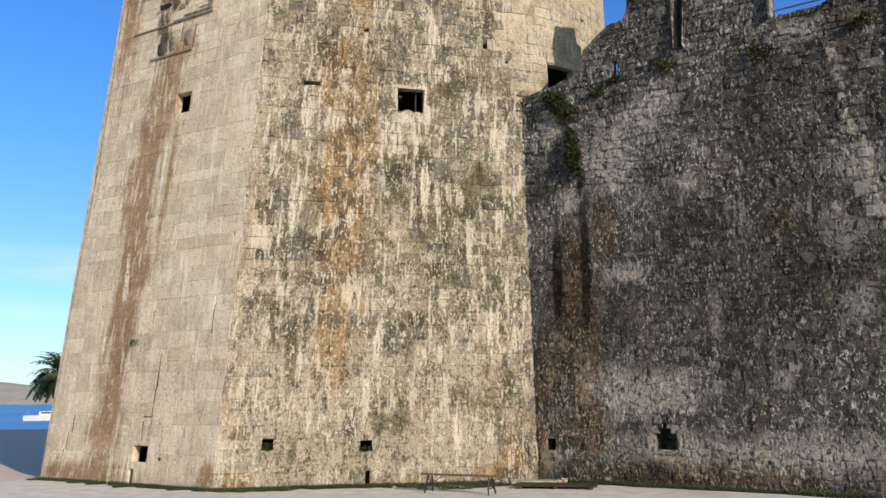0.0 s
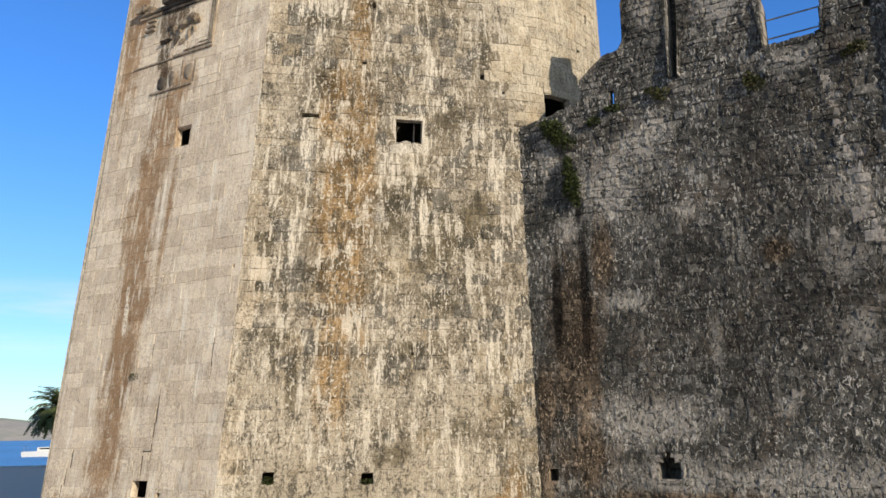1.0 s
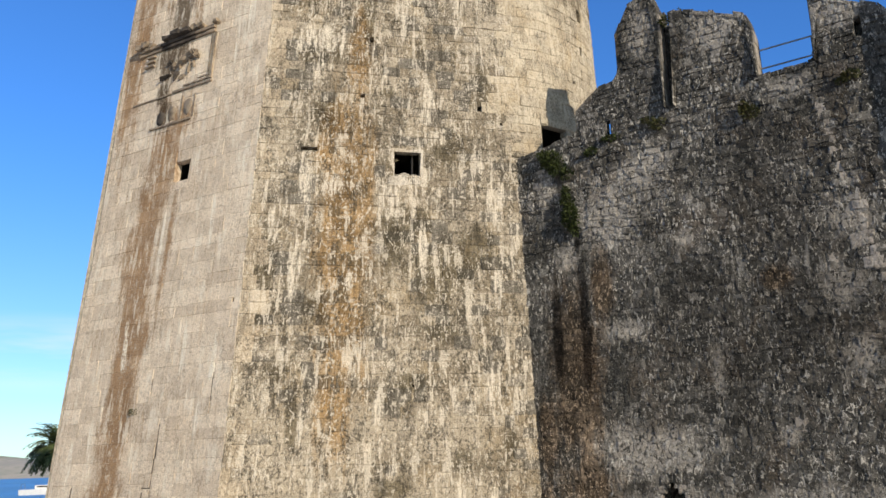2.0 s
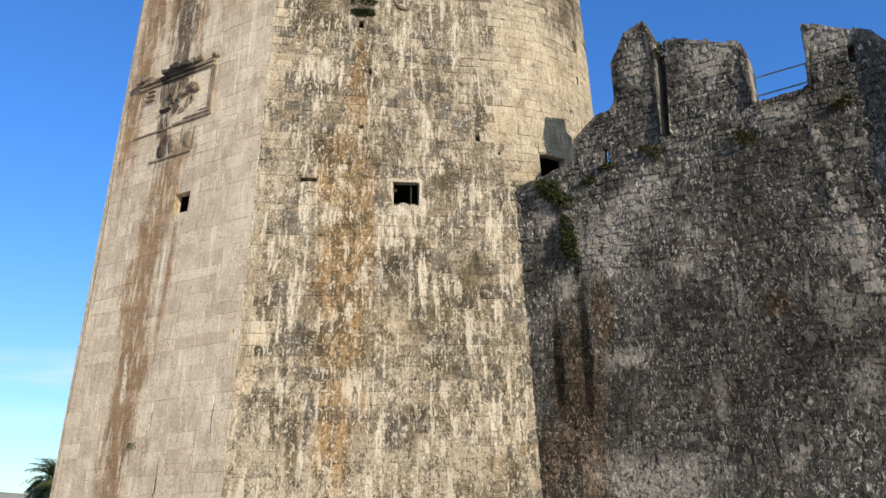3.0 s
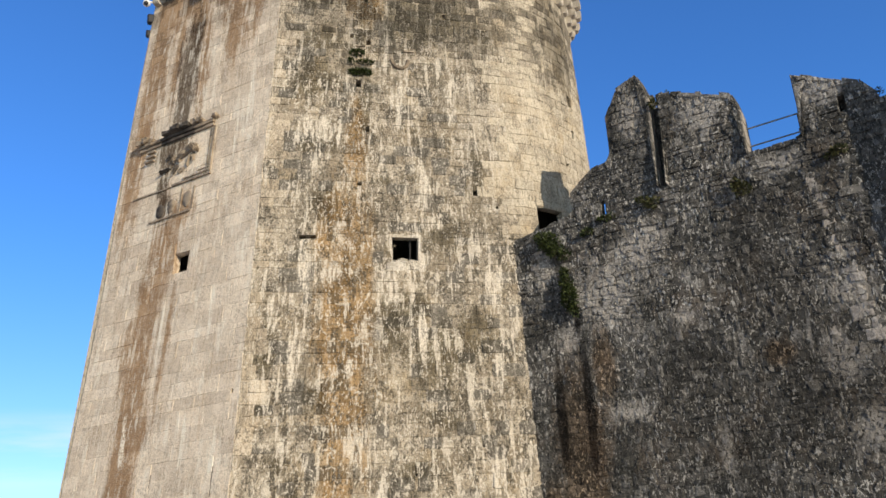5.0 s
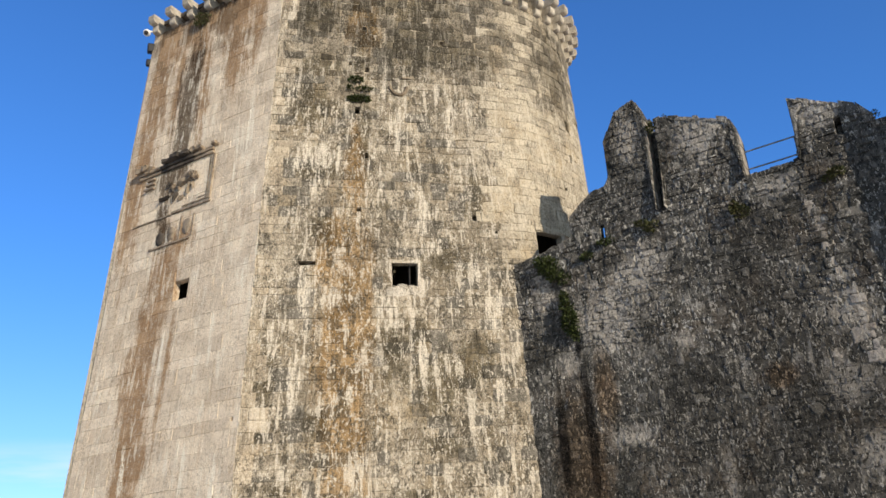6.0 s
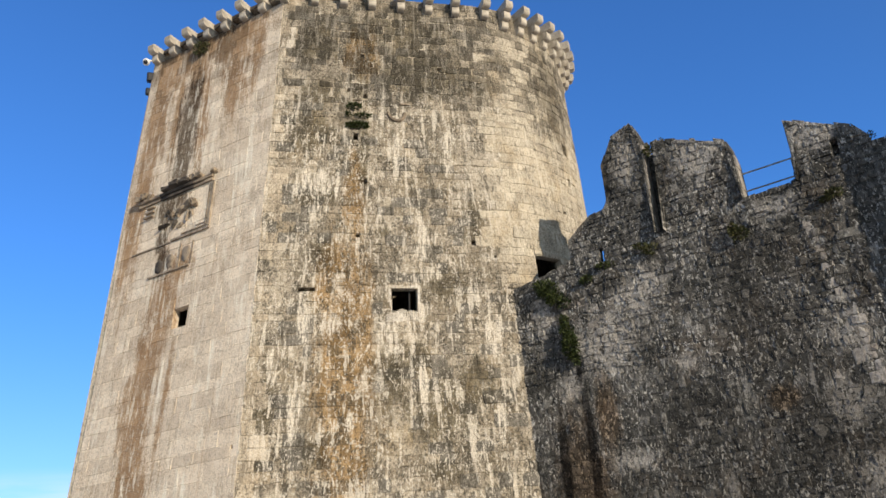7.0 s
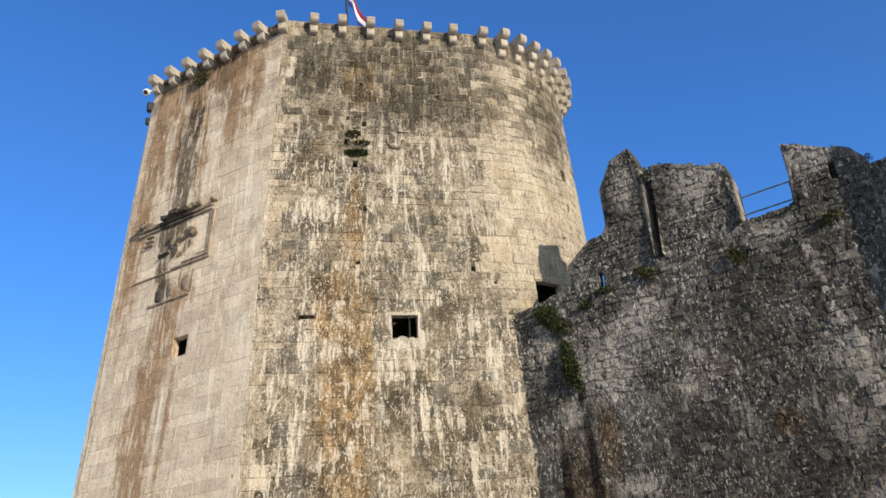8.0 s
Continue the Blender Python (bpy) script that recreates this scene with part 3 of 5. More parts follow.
def build_ground():
    bm = bmesh.new()
    xs = [-3000, -400, -200, -120, -80, -60, -50] + [-42 + i * 0.75 for i in range(100)] + [40, 60, 100, 200, 400, 3000]
    ys = [-3000, -400, -100, -30] + [-10 + i * 0.75 for i in range(80)] + [54, 60, 68, 76, 84, 84.6]
    grid = [[bm.verts.new((x, y, 0.05 * (noise.noise((x * 0.25, y * 0.25, 0))) - 0.02 - (1.6 if y > 84.3 else 0.0) - 0.012 * max(0, y - 40) * 0.3)) for x in xs] for y in ys]
    for j in range(len(ys) - 1):
        for i in range(len(xs) - 1):
            bm.faces.new((grid[j][i], grid[j][i + 1], grid[j + 1][i + 1], grid[j + 1][i]))
    me = bpy.data.meshes.new("ground")
    bm.to_mesh(me)
    bm.free()
    me.materials.append(ground_material())
    for p in me.polygons:
        p.use_smooth = True
    tagged(new("ground", me), "pale gravel and trodden earth reaching from the walls to the quay", "ground", "", "structure")
    flat_sheet("water", ((-4500, 84.2), (4500, 84.2), (4500, 4600), (-4500, 4600)), -0.9, water_material(), "calm blue sea water of the bay", "water")


def build_hills():
    bm = bmesh.new()
    rows = []
    for j in range(14):
        row = []
        for i in range(121):
            x = -2600 + i * 40
            y = 1500 + j * 70
            k = math.sin(math.pi * min(1.0, j / 13.0))
            ridge = 55 + 34 * noise.noise((x * 0.0016, 1.3, 0)) + 14 * noise.noise((x * 0.006, y * 0.004, 2)) - 0.012 * abs(x + 720)
            row.append(bm.verts.new((x, y, -1.5 + max(1.0, ridge) * k)))
        rows.append(row)
    for a, b in zip(rows, rows[1:]):
        for i in range(120):
            bm.faces.new((a[i], a[i + 1], b[i + 1], b[i]))
    me = bpy.data.meshes.new("far_hills")
    bm.to_mesh(me)
    bm.free()
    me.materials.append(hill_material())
    for p in me.polygons:
        p.use_smooth = True
    tagged(new("far_hills", me), "low dry hills on the far shore of the bay", "hills", "", "structure")


build_ground()
build_hills()

# ---------------------------------------------------------------- the tower's outline, battered from base to top
TOP = 24.6
BASE_CORNER, BASE_ARRIS, BASE_TURN = Vector((-12.75, 27.28)), Vector((-6.38, 23.44)), Vector((2.23, 25.36))
TOP_CORNER, TOP_ARRIS, TOP_TURN = Vector((-10.78, 28.10)), Vector((-4.81, 24.83)), Vector((2.36, 26.55))
W_LEFT, W_FRONT = (BASE_CORNER - BASE_ARRIS).length, (BASE_TURN - BASE_ARRIS).length
R_BASE, R_TOP = 5.75, 5.25
ARC_END = W_FRONT + R_BASE * radians(175)


def left_corner(z):
    """The tower's left edge: it flares at the foot and is a little hollow above."""
    out = float(np.interp(z, (0, 1.2, 3, 5, 8, 11, 15, 20, 24.6), (0.30, 0.18, 0.13, 0.10, 0.0, -0.09, -0.07, 0.0, 0.0)))
    return BASE_CORNER.lerp(TOP_CORNER, z / TOP) + (BASE_CORNER - BASE_ARRIS).normalized() * out


def tower_face(u, z):
    """Place on the tower's face: u along it from the front arris (left face minus, front and round side plus)."""
    f = z / TOP
    a, b = BASE_ARRIS.lerp(TOP_ARRIS, f), BASE_TURN.lerp(TOP_TURN, f)
    if u < 0:
        p = a + (left_corner(z) - a) * (-u / W_LEFT)
    elif u <= W_FRONT:
        p = a + (b - a) * (u / W_FRONT)
    else:
        r = R_BASE + (R_TOP - R_BASE) * f
        t = (b - a).normalized()
        n = Vector((-t.y, t.x))
        k = (u - W_FRONT) / R_BASE
        p = b + n * r + (t * math.sin(k) - n * math.cos(k)) * r
    return (p.x, p.y, z)


def back_face(u, z):
    """The tower's far side, from the end of the round side back to the left corner."""
    f = z / TOP
    p, q = Vector(tower_face(ARC_END, z)).to_2d(), left_corner(z)
    m = Vector((-10.5, 37.0)).lerp(Vector((-8.8, 36.4)), f)
    s = p + (m - p) * (u / 10.0) if u <= 10 else m + (q - m) * ((u - 10) / 10.0)
    return (s.x, s.y, z)


WINDOW = (4.70, 5.62, 11.36, 12.20)
LOOP = (-3.81, -3.09, 11.64, 12.36)
DOORWAY = (10.26, 11.46, 10.90, 13.56)
HOLES = [(3.62, 3.82, 19.72, 19.92), (2.95, 3.10, 19.98, 20.14), (3.20, 3.60, 19.60, 19.67), (1.22, 1.56, 1.03, 1.36), (4.00, 4.36, 0.94, 1.25), (1.46, 2.03, 12.06, 12.22), (3.68, 3.84, 16.10, 16.30), (3.42, 3.58, 14.02, 14.15),
         (7.78, 7.95, 13.82, 14.00), (6.90, 7.05, 21.2, 21.38), (3.50, 3.66, 21.6, 21.78), (3.25, 3.45, 17.9, 18.2), (12.95, 13.2, 18.5, 19.0),
         (12.9, 13.12, 17.05, 17.4), (8.62, 8.72, 13.35, 13.45), (12.1, 12.3, 15.6, 15.7), (11.2, 11.35, 19.6, 19.72), (-3.37, -2.73, 0.66, 1.13), (-3.42, -3.2, 0.0, 0.45),
         (4.2, 4.34, 0.0, 0.4), (-2.3, -2.15, 0.7, 0.8), (5.4, 5.48, 4.6, 4.7), (-0.35, -0.25, 7.2, 7.32)]
# open joints along a crack low on the left face
CRACKS = [(-2.75, -2.72, 3.38, 3.83), (-2.75, -2.72, 2.78, 3.38), (-2.8, -2.77, 2.33, 2.78), (-2.8, -2.77, 1.96, 2.33), (-3.12, -2.75, 1.94, 1.98), (-3.12, -3.09, 1.51, 1.84), (-3.1, -3.07, 1.17, 1.51), (-6.35, -6.32, 1.47, 2.0), (-6.5, -6.47, 0.95, 1.47), (-6.6, -6.57, 0.26, 0.95), (-0.76, -0.73, 4.34, 5.17), (-3.34, -3.31, 4.77, 5.16)]
GAPS = [(-0.02 - 1.02 * i + 0.17, -0.02 - 1.02 * (i - 1) - 0.17, TOP - 0.60, TOP - 0.20) for i in range(1, 8)]
TOWER_OPENINGS = [WINDOW, LOOP, DOORWAY] + HOLES + GAPS + CRACKS


def build_tower():
    rng = random.Random(11)
    tower = thing("castle_tower", "tall battered limestone tower with rust and lime streaks, seen from below", "tower", (0, 0, 0))
    core = Heap()
    lifts = (0, 1.2, 3, 5, 8, 11, 15, 20, TOP)
    rects = [(-W_LEFT, -3.7, a, b) for a, b in zip(lifts, lifts[1:])] + [(-3.7, 0, a, b) for a, b in zip(lifts, lifts[1:])] + [ (0, W_FRONT, 0, 18.2), (0, W_FRONT, 18.2, TOP)]
    steps = 40
    for i in range(steps):
        a, b = W_FRONT + (ARC_END - W_FRONT) * i / steps, W_FRONT + (ARC_END - W_FRONT) * (i + 1) / steps
        rects += [(a, b, 0, 12.4), (a, b, 12.4, TOP)]
    for hole in TOWER_OPENINGS:
        rects = minus(rects, hole)
    for u0, u1, z0, z1 in rects:
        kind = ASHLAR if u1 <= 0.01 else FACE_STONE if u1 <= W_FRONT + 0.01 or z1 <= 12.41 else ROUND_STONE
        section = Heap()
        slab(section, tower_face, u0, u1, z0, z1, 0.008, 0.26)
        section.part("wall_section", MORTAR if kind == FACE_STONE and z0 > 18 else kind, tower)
    for i in range(8):
        section = Heap()
        slab(section, back_face, i * 2.5, i * 2.5 + 2.5, 0, TOP, 0.0, 1.3)
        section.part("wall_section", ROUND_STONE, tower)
    # dark sheets close the gaps and stand in for the shade between corbels
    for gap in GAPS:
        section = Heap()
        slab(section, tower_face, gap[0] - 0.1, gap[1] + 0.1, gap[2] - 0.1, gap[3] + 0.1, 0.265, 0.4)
        section.part("recess_back", SOOT_AND_SHADE, tower)
    # floor of the platform on top
    ring = [tower_face(-W_LEFT + 0.01, TOP - 0.35), tower_face(0, TOP - 0.35)] + [tower_face(W_FRONT + (ARC_END - W_FRONT) * i / 20, TOP - 0.35) for i in range(21)]
    ring += [back_face(10, TOP - 0.35)]
    c = Vector((-1.5, 31.5))
    base = len(core.v)
    for p in ring:
        q = Vector(p).to_2d()
        q = q + (c - q).normalized() * 0.6
        core.v.append((q.x, q.y, TOP - 0.35))
    core.face(list(range(base, base + len(ring))), [(i, 0) for i in range(len(ring))], (0.5, 0.5))
    core.part("platform", ROUND_STONE, tower)

    def sway(u, z):
        return (u + 0.03 * noise.noise((u * 1.3, z * 1.7, 2.0)), z + 0.05 * noise.noise((u * 0.7, z * 0.6, 6.0)))

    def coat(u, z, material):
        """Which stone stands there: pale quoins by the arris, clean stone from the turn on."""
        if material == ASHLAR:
            # top course of the left face darkened to paint in the corbels' shade
            return SOOT_AND_SHADE if z > TOP - 0.24 else ASHLAR
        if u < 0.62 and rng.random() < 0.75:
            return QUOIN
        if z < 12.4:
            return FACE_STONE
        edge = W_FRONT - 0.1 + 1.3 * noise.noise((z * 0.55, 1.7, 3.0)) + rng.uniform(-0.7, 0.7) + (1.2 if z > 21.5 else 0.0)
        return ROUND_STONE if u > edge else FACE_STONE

    loose = []
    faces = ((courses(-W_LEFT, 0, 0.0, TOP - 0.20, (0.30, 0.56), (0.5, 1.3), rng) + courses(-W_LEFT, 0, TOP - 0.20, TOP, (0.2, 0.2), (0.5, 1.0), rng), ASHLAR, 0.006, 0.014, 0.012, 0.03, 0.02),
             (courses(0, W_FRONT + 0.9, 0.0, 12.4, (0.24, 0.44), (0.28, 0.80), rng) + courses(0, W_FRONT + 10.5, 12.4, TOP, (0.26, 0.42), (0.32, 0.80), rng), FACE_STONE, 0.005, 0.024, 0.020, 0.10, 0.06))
    for rects, given, joint, proud, jit, cut, tilt in faces:
        for hole in TOWER_OPENINGS:
            rects = minus(rects, hole)
        rects = [r for r in rects if r[1] - r[0] > 0.06 and r[3] - r[2] > 0.06]
        near = {ASHLAR: Heap(), FACE_STONE: Heap(), ROUND_STONE: Heap(), QUOIN: Heap(), SOOT_AND_SHADE: Heap()}
        for r in rects:
            material = coat((r[0] + r[1]) / 2, (r[2] + r[3]) / 2, given)
            single = r[3] < 2.3 and len(loose) < 300
            heap = Heap() if single else near[material]
            fine = material == ASHLAR
            if stone(heap, tower_face, r, joint, proud * (0.6 if fine else 1.0), rng, jit, None if given == ASHLAR or r[0] < 0.9 else sway, None, cut, tilt * (0.4 if fine else 1.0)) and single:
                loose.append((heap, material))
        for material, heap in near.items():
            if heap.f:
                heap.part("stonework", material, tower, "", "stuff")
    for heap, material in loose:
        heap.part("stone", material, tower)

    # dark strips laid in the open joints in place of the shade inside
    for u0, u1, z0, z1 in CRACKS:
        h = Heap()
        slab(h, tower_face, u0 - 0.01, u1 + 0.01, z0, z1, 0.004, 0.1)
        h.part("open_joint", SOOT_AND_SHADE, tower)
    # pale dressed stones round the window
    a, b, c, d = WINDOW
    for r in ((a - 0.15, b + 0.13, d, d + 0.12), (a - 0.14, a, c - 0.05, d * 0.5 + c * 0.5), (a - 0.11, a, d * 0.5 + c * 0.5, d), (b, b + 0.12, c, d), (a - 0.2, a + 0.5, c - 0.34, c), (a + 0.5, b + 0.2, c - 0.28, c)):
        h = Heap()
        stone(h, tower_face, r, 0.006, 0.035, rng, 0.025)
        h.part("window_surround", CLEAN, tower, "pale lime-washed window surround")
    for u, w, hh in ((a + 0.10, 0.16, 0.09), (a + 0.38, 0.2, 0.17), (a + 0.70, 0.15, 0.12), (b - 0.05, 0.12, 0.09)):
        bm = bmesh.new()
        made = bmesh.ops.create_icosphere(bm, subdivisions=3, radius=1.0)
        for v in made["verts"]:
            v.co = Vector((v.co.x * w, v.co.y * 0.2, v.co.z * hh)) * (1 + 0.3 * noise.noise(v.co * 2 + Vector((u, 0, 0))))
        q = Vector(tower_face(u, c)) - outward(tower_face, u, c) * 0.18
        bm.transform(Matrix.Translation(q) @ Matrix.Rotation(math.atan2(2.03, 9.1), 4, "Z"))
        part("sill_stone", bm, CLEAN, tower, "broken pale sill stone")
    n = outward(tower_face, 5.3, 11.8)
    bm = bmesh.new()
    rod(bm, Vector(tower_face(5.38, c)) - n * 0.25, Vector(tower_face(5.38, d)) - n * 0.25, 0.03)
    part("window_bar", bm, STEEL, tower, "dark iron window bar")
    # lintel over the wall-walk door
    h = Heap()
    stone(h, tower_face, (DOORWAY[0] - 0.05, DOORWAY[1] + 0.5, DOORWAY[3], DOORWAY[3] + 0.28), 0.01, 0.06, rng, 0.0)
    h.part("lintel", ROUND_STONE, tower, "long stone lintel over the doorway")
    return tower


tower = build_tower()


# ---------------------------------------------------------------- corbels round the tower's top
def corbel_block(bm, half, reach, z0, z1):
    """A block with a rounded nose, built along -y from the wall face at y 0."""
    r = (z1 - z0) * 0.38
    prof = [(0.5, z0), (-(reach - r), z0)]
    for i in range(1, 6):
        a = -math.pi / 2 + math.pi / 2 * i / 5
        prof.append((-(reach - r) - r * math.cos(a) * 1.0, z0 + r + r * math.sin(a)))
    prof += [(-reach, z1 - 0.03), (-reach + 0.04, z1), (0.5, z1)]
    lo = [bm.verts.new((-half, y, z)) for y, z in prof]
    hi = [bm.verts.new((half, y, z)) for y, z in prof]
    bm.faces.new(lo[::-1])
    bm.faces.new(hi)
    for i in range(len(prof)):
        j = (i + 1) % len(prof)
        bm.faces.new((lo[i], lo[j], hi[j], hi[i]))
    bmesh.ops.recalc_face_normals(bm, faces=bm.faces)


def corbel_mesh(tiers, name):
    bm = bmesh.new()
    for half, reach, z0, z1 in tiers:
        corbel_block(bm, half, reach, z0, z1)
    me = bpy.data.meshes.new(name)
    bm.to_mesh(me)
    bm.free()
    me.materials.append(CORBEL_STONE)
    return me


TWO = corbel_mesh(((0.145, 0.30, -0.66, -0.33), (0.155, 0.56, -0.32, 0.03)), "corbel_two")
THREE = corbel_mesh(((0.15, 0.24, -1.02, -0.70), (0.15, 0.46, -0.69, -0.36), (0.16, 0.70, -0.35, 0.02)), "corbel_three")


def build_corbels():
    rng = random.Random(3)
    spots = [-0.02 - 1.02 * i for i in range(1, 8)] + [0.0] + [1.32 * i for i in range(1, 7)] + [9.3] + [10.2 + 0.8 * i for i in range(9)]
    for u in spots:
        n = outward(tower_face, u if abs(u) > 0.1 else 0.15, TOP - 0.1)
        if abs(u) < 0.1:
            n = (outward(tower_face, 0.2, TOP - 0.1) + outward(tower_face, -0.2, TOP - 0.1)).normalized()
        p = Vector(tower_face(u, TOP))
        ob = new("corbel", THREE if u > 10 else TWO)
        ob.parent = tower
        turn = math.degrees(math.atan2(n.x, -n.y))
        ob.matrix_basis = pose(p.x, p.y, TOP + rng.uniform(-0.03, 0.03), rng.uniform(-1.5, 1.5), rng.uniform(-1.5, 1.5), turn + rng.uniform(-3, 3))
        ob["label"] = "projecting rounded stone corbel"


build_corbels()

# ---------------------------------------------------------------- the curtain wall
WALL_START, WALL_WAY = Vector((2.82, 25.49)), Vector((0.83, -0.5577)).normalized()
WALL_BACK = Vector((-WALL_WAY.y, WALL_WAY.x))
LEAN = 0.03


def wall_face(u, z):
    p = WALL_START + WALL_WAY * u + WALL_BACK * (LEAN * z)
    return (p.x, p.y, z)


# crest of the wall as sloping stretches: u0, z0, u1, z1
CREST = [(-1.0, 12.0, 0.0, 12.22), (0.0, 12.23, 1.23, 12.38), (1.23, 12.38, 1.75, 12.50), (1.75, 13.25, 2.57, 13.85), (2.57, 13.85, 3.26, 13.97),
         (3.26, 15.5, 3.75, 16.38), (3.75, 16.38, 4.45, 16.66), (4.45, 16.66, 4.72, 15.9), (4.72, 12.55, 5.02, 12.55), (5.02, 15.66, 5.5, 15.62),
         (5.5, 15.6, 7.3, 14.82), (7.3, 14.80, 7.42, 14.2), (7.42, 12.78, 8.97, 12.82), (8.97, 14.84, 10.64, 13.95), (10.64, 13.95, 11.02, 13.4), (11.02, 13.28, 13.0, 13.2), (13.0, 13.2, 20.0, 13.2)]
WALL_HOLES = [(0.25, 0.56, 0.88, 1.22), (3.60, 4.22, 0.98, 1.42), (3.72, 4.06, 1.42, 1.56), (3.82, 3.95, 1.56, 1.70)]
SLOTS = [(2.76, 2.90, 12.16, 12.68), (10.02, 10.2, 13.2, 13.72)]


def crest(u):
    for u0, z0, u1, z1 in CREST:
        if u0 <= u <= u1:
            return z0 + (z1 - z0) * (u - u0) / (u1 - u0)
    return 12.0


def build_curtain_wall():
    rng = random.Random(23)
    wall = thing("curtain_wall", "dark weathered rubble curtain wall with broken battlements", "wall")
    core = Heap()
    rects = [(-2.5, 20.0, -0.3, 11.9)]
    for hole in WALL_HOLES:
        rects = minus(rects, hole)
    for r in rects:
        section = Heap()
        slab(section, wall_face, *r, 0.002, 1.0)
        section.part("wall_section", RUBBLE, wall)
    slab(core, wall_face, -2.5, 20.0, -0.3, 11.9, 1.0, 2.4)
    core.part("wall_section", RUBBLE, wall)
    # battlements: one part for each standing piece
    pieces = [("parapet", CREST[0:5]), ("merlon", CREST[5:8]), ("merlon", CREST[9:12]), ("parapet", CREST[8:9]), ("parapet", CREST[12:13]), ("merlon", CREST[13:15]), ("parapet", CREST[15:])]
    for name, runs in pieces:
        h = Heap()
        for u0, z0, u1, z1 in runs:
            cuts = [(u0, u1)]
            for a, b, c, d in SLOTS:
                if u0 < a and b < u1:
                    cuts = [(u0, a), (b, u1)]
                    k = lambda u: z0 + (z1 - z0) * (u - u0) / (u1 - u0)
                    slab(h, wall_face, a, b, 11.9, c, 0.015, 0.28 if u0 == 2.57 else 0.75)
                    slab(h, wall_face, a, b, d, k(a), 0.015, 0.28 if u0 == 2.57 else 0.75, None, k(b))
            k = lambda u: z0 + (z1 - z0) * (u - u0) / (u1 - u0)
            deep = 0.28 if u0 == 2.57 else 0.75
            for a, b in cuts:
                slab(h, wall_face, a, b, 11.9, k(a), 0.015, deep, None, k(b))
            if u0 in (4.72, 8.97):
                slab(h, wall_face, u0 - 0.1, u1 + 0.1, 11.9, 15.5 if u0 == 4.72 else 13.8, 0.42, 0.74)
        h.part(name, RUBBLE, wall, "rubble merlon" if name == "merlon" else "")
    # the first merlon falls away in steps behind
    for d0, d1, drop in ((0.75, 1.0, 0.15), (1.0, 1.25, 0.5), (1.25, 1.5, 0.9), (1.5, 1.8, 1.3)):
        h = Heap()
        slab(h, wall_face, 3.3, 4.7, 11.9, 16.0 - drop, d0, d1, None, 16.4 - drop)
        h.part("merlon_back", RUBBLE, wall)

    # jambs in paler stone: sunlight put into the colour of the sides that face it
    for u, z0, z1, deep in ((4.70, 12.62, 15.8, 0.40), (7.40, 12.9, 14.3, 0.5)):
        z = z0
        while z < z1 - 0.1:
            h = Heap()
            top = min(z + rng.uniform(0.22, 0.42), z1)
            slab(h, wall_face, u, u + rng.uniform(0.045, 0.07), z, top - 0.012, -0.01, deep * rng.uniform(0.8, 1.0))
            h.part("jamb_stone", PALE_RUBBLE, wall)
            z = top

    # the stones of the face
    def warp(u, z):
        return (u + 0.14 * noise.noise((u * 0.9, z * 1.4, 4.0)), z + 0.16 * noise.noise((u * 0.8, z * 0.5, 9.0)))

    loose, rest = [], Heap()
    rects = courses(-0.6, 12.6, 0.0, 16.8, (0.11, 0.30), (0.12, 0.44), rng)
    for hole in WALL_HOLES + SLOTS + [(4.72, 5.02, 12.55, 17), (7.42, 8.97, 12.80, 17)]:
        rects = minus(rects, hole)
    for r in rects:
        u0, u1, z0, z1 = r
        if u1 - u0 < 0.07 or z1 - z0 < 0.06:
            continue
        if z0 > 11.9:
            # keep to the stretch of crest that the stone stands in
            um = (u0 + u1) / 2
            if z0 + 0.05 > crest(um):
                continue
            lid = crest
        else:
            lid = None
        single = 2.0 < u0 < 9.0 and z1 < 3.0 and len(loose) < 300
        heap = Heap() if single else rest
        calm = z0 > 11.9 or any(abs(u0 - h[1]) < 0.4 or abs(u1 - h[0]) < 0.4 for h in WALL_HOLES if z0 < 2)
        chunky = z0 > 8.6 and (u0 < 4.6 or z0 > 10.8 or u0 > 8.2)
        if stone(heap, wall_face, r, 0.012 if chunky else 0.004, 0.048 if chunky else 0.022, rng, 0.034 if chunky and not calm else 0.012 if calm and not chunky else 0.028, None if calm else warp, lid, 0.20, 0.15 if chunky else 0.13) and single:
            loose.append(heap)
    # stones along the crest and the sides of the gaps
    for u0, z0, u1, z1 in CREST[:16]:
        u = u0
        while u < u1 - 0.08:
            w = min(rng.uniform(0.16, 0.42), u1 - u)
            za, zb = z0 + (z1 - z0) * (u - u0) / (u1 - u0), z0 + (z1 - z0) * (u + w - u0) / (u1 - u0)
            top = rng.choice((0.0, 0.03, 0.06, 0.11))
            for d0, d1 in ((-0.03, 0.22), (0.24, 0.48), (0.5, 0.76)):
                slab(rest, wall_face, u + 0.01, u + w - 0.01, za - 0.1, za + top * rng.uniform(0.4, 1), d0, d1, zb - 0.1, zb + top * rng.uniform(0.4, 1))
                tone = (rng.random(), rng.random())
                rest.b[-24:] = [tone] * 24
            u += w
    rest.part("stonework", RUBBLE, wall, "", "stuff")
    for heap in loose:
        heap.part("stone", RUBBLE, wall)
    return wall


build_curtain_wall()


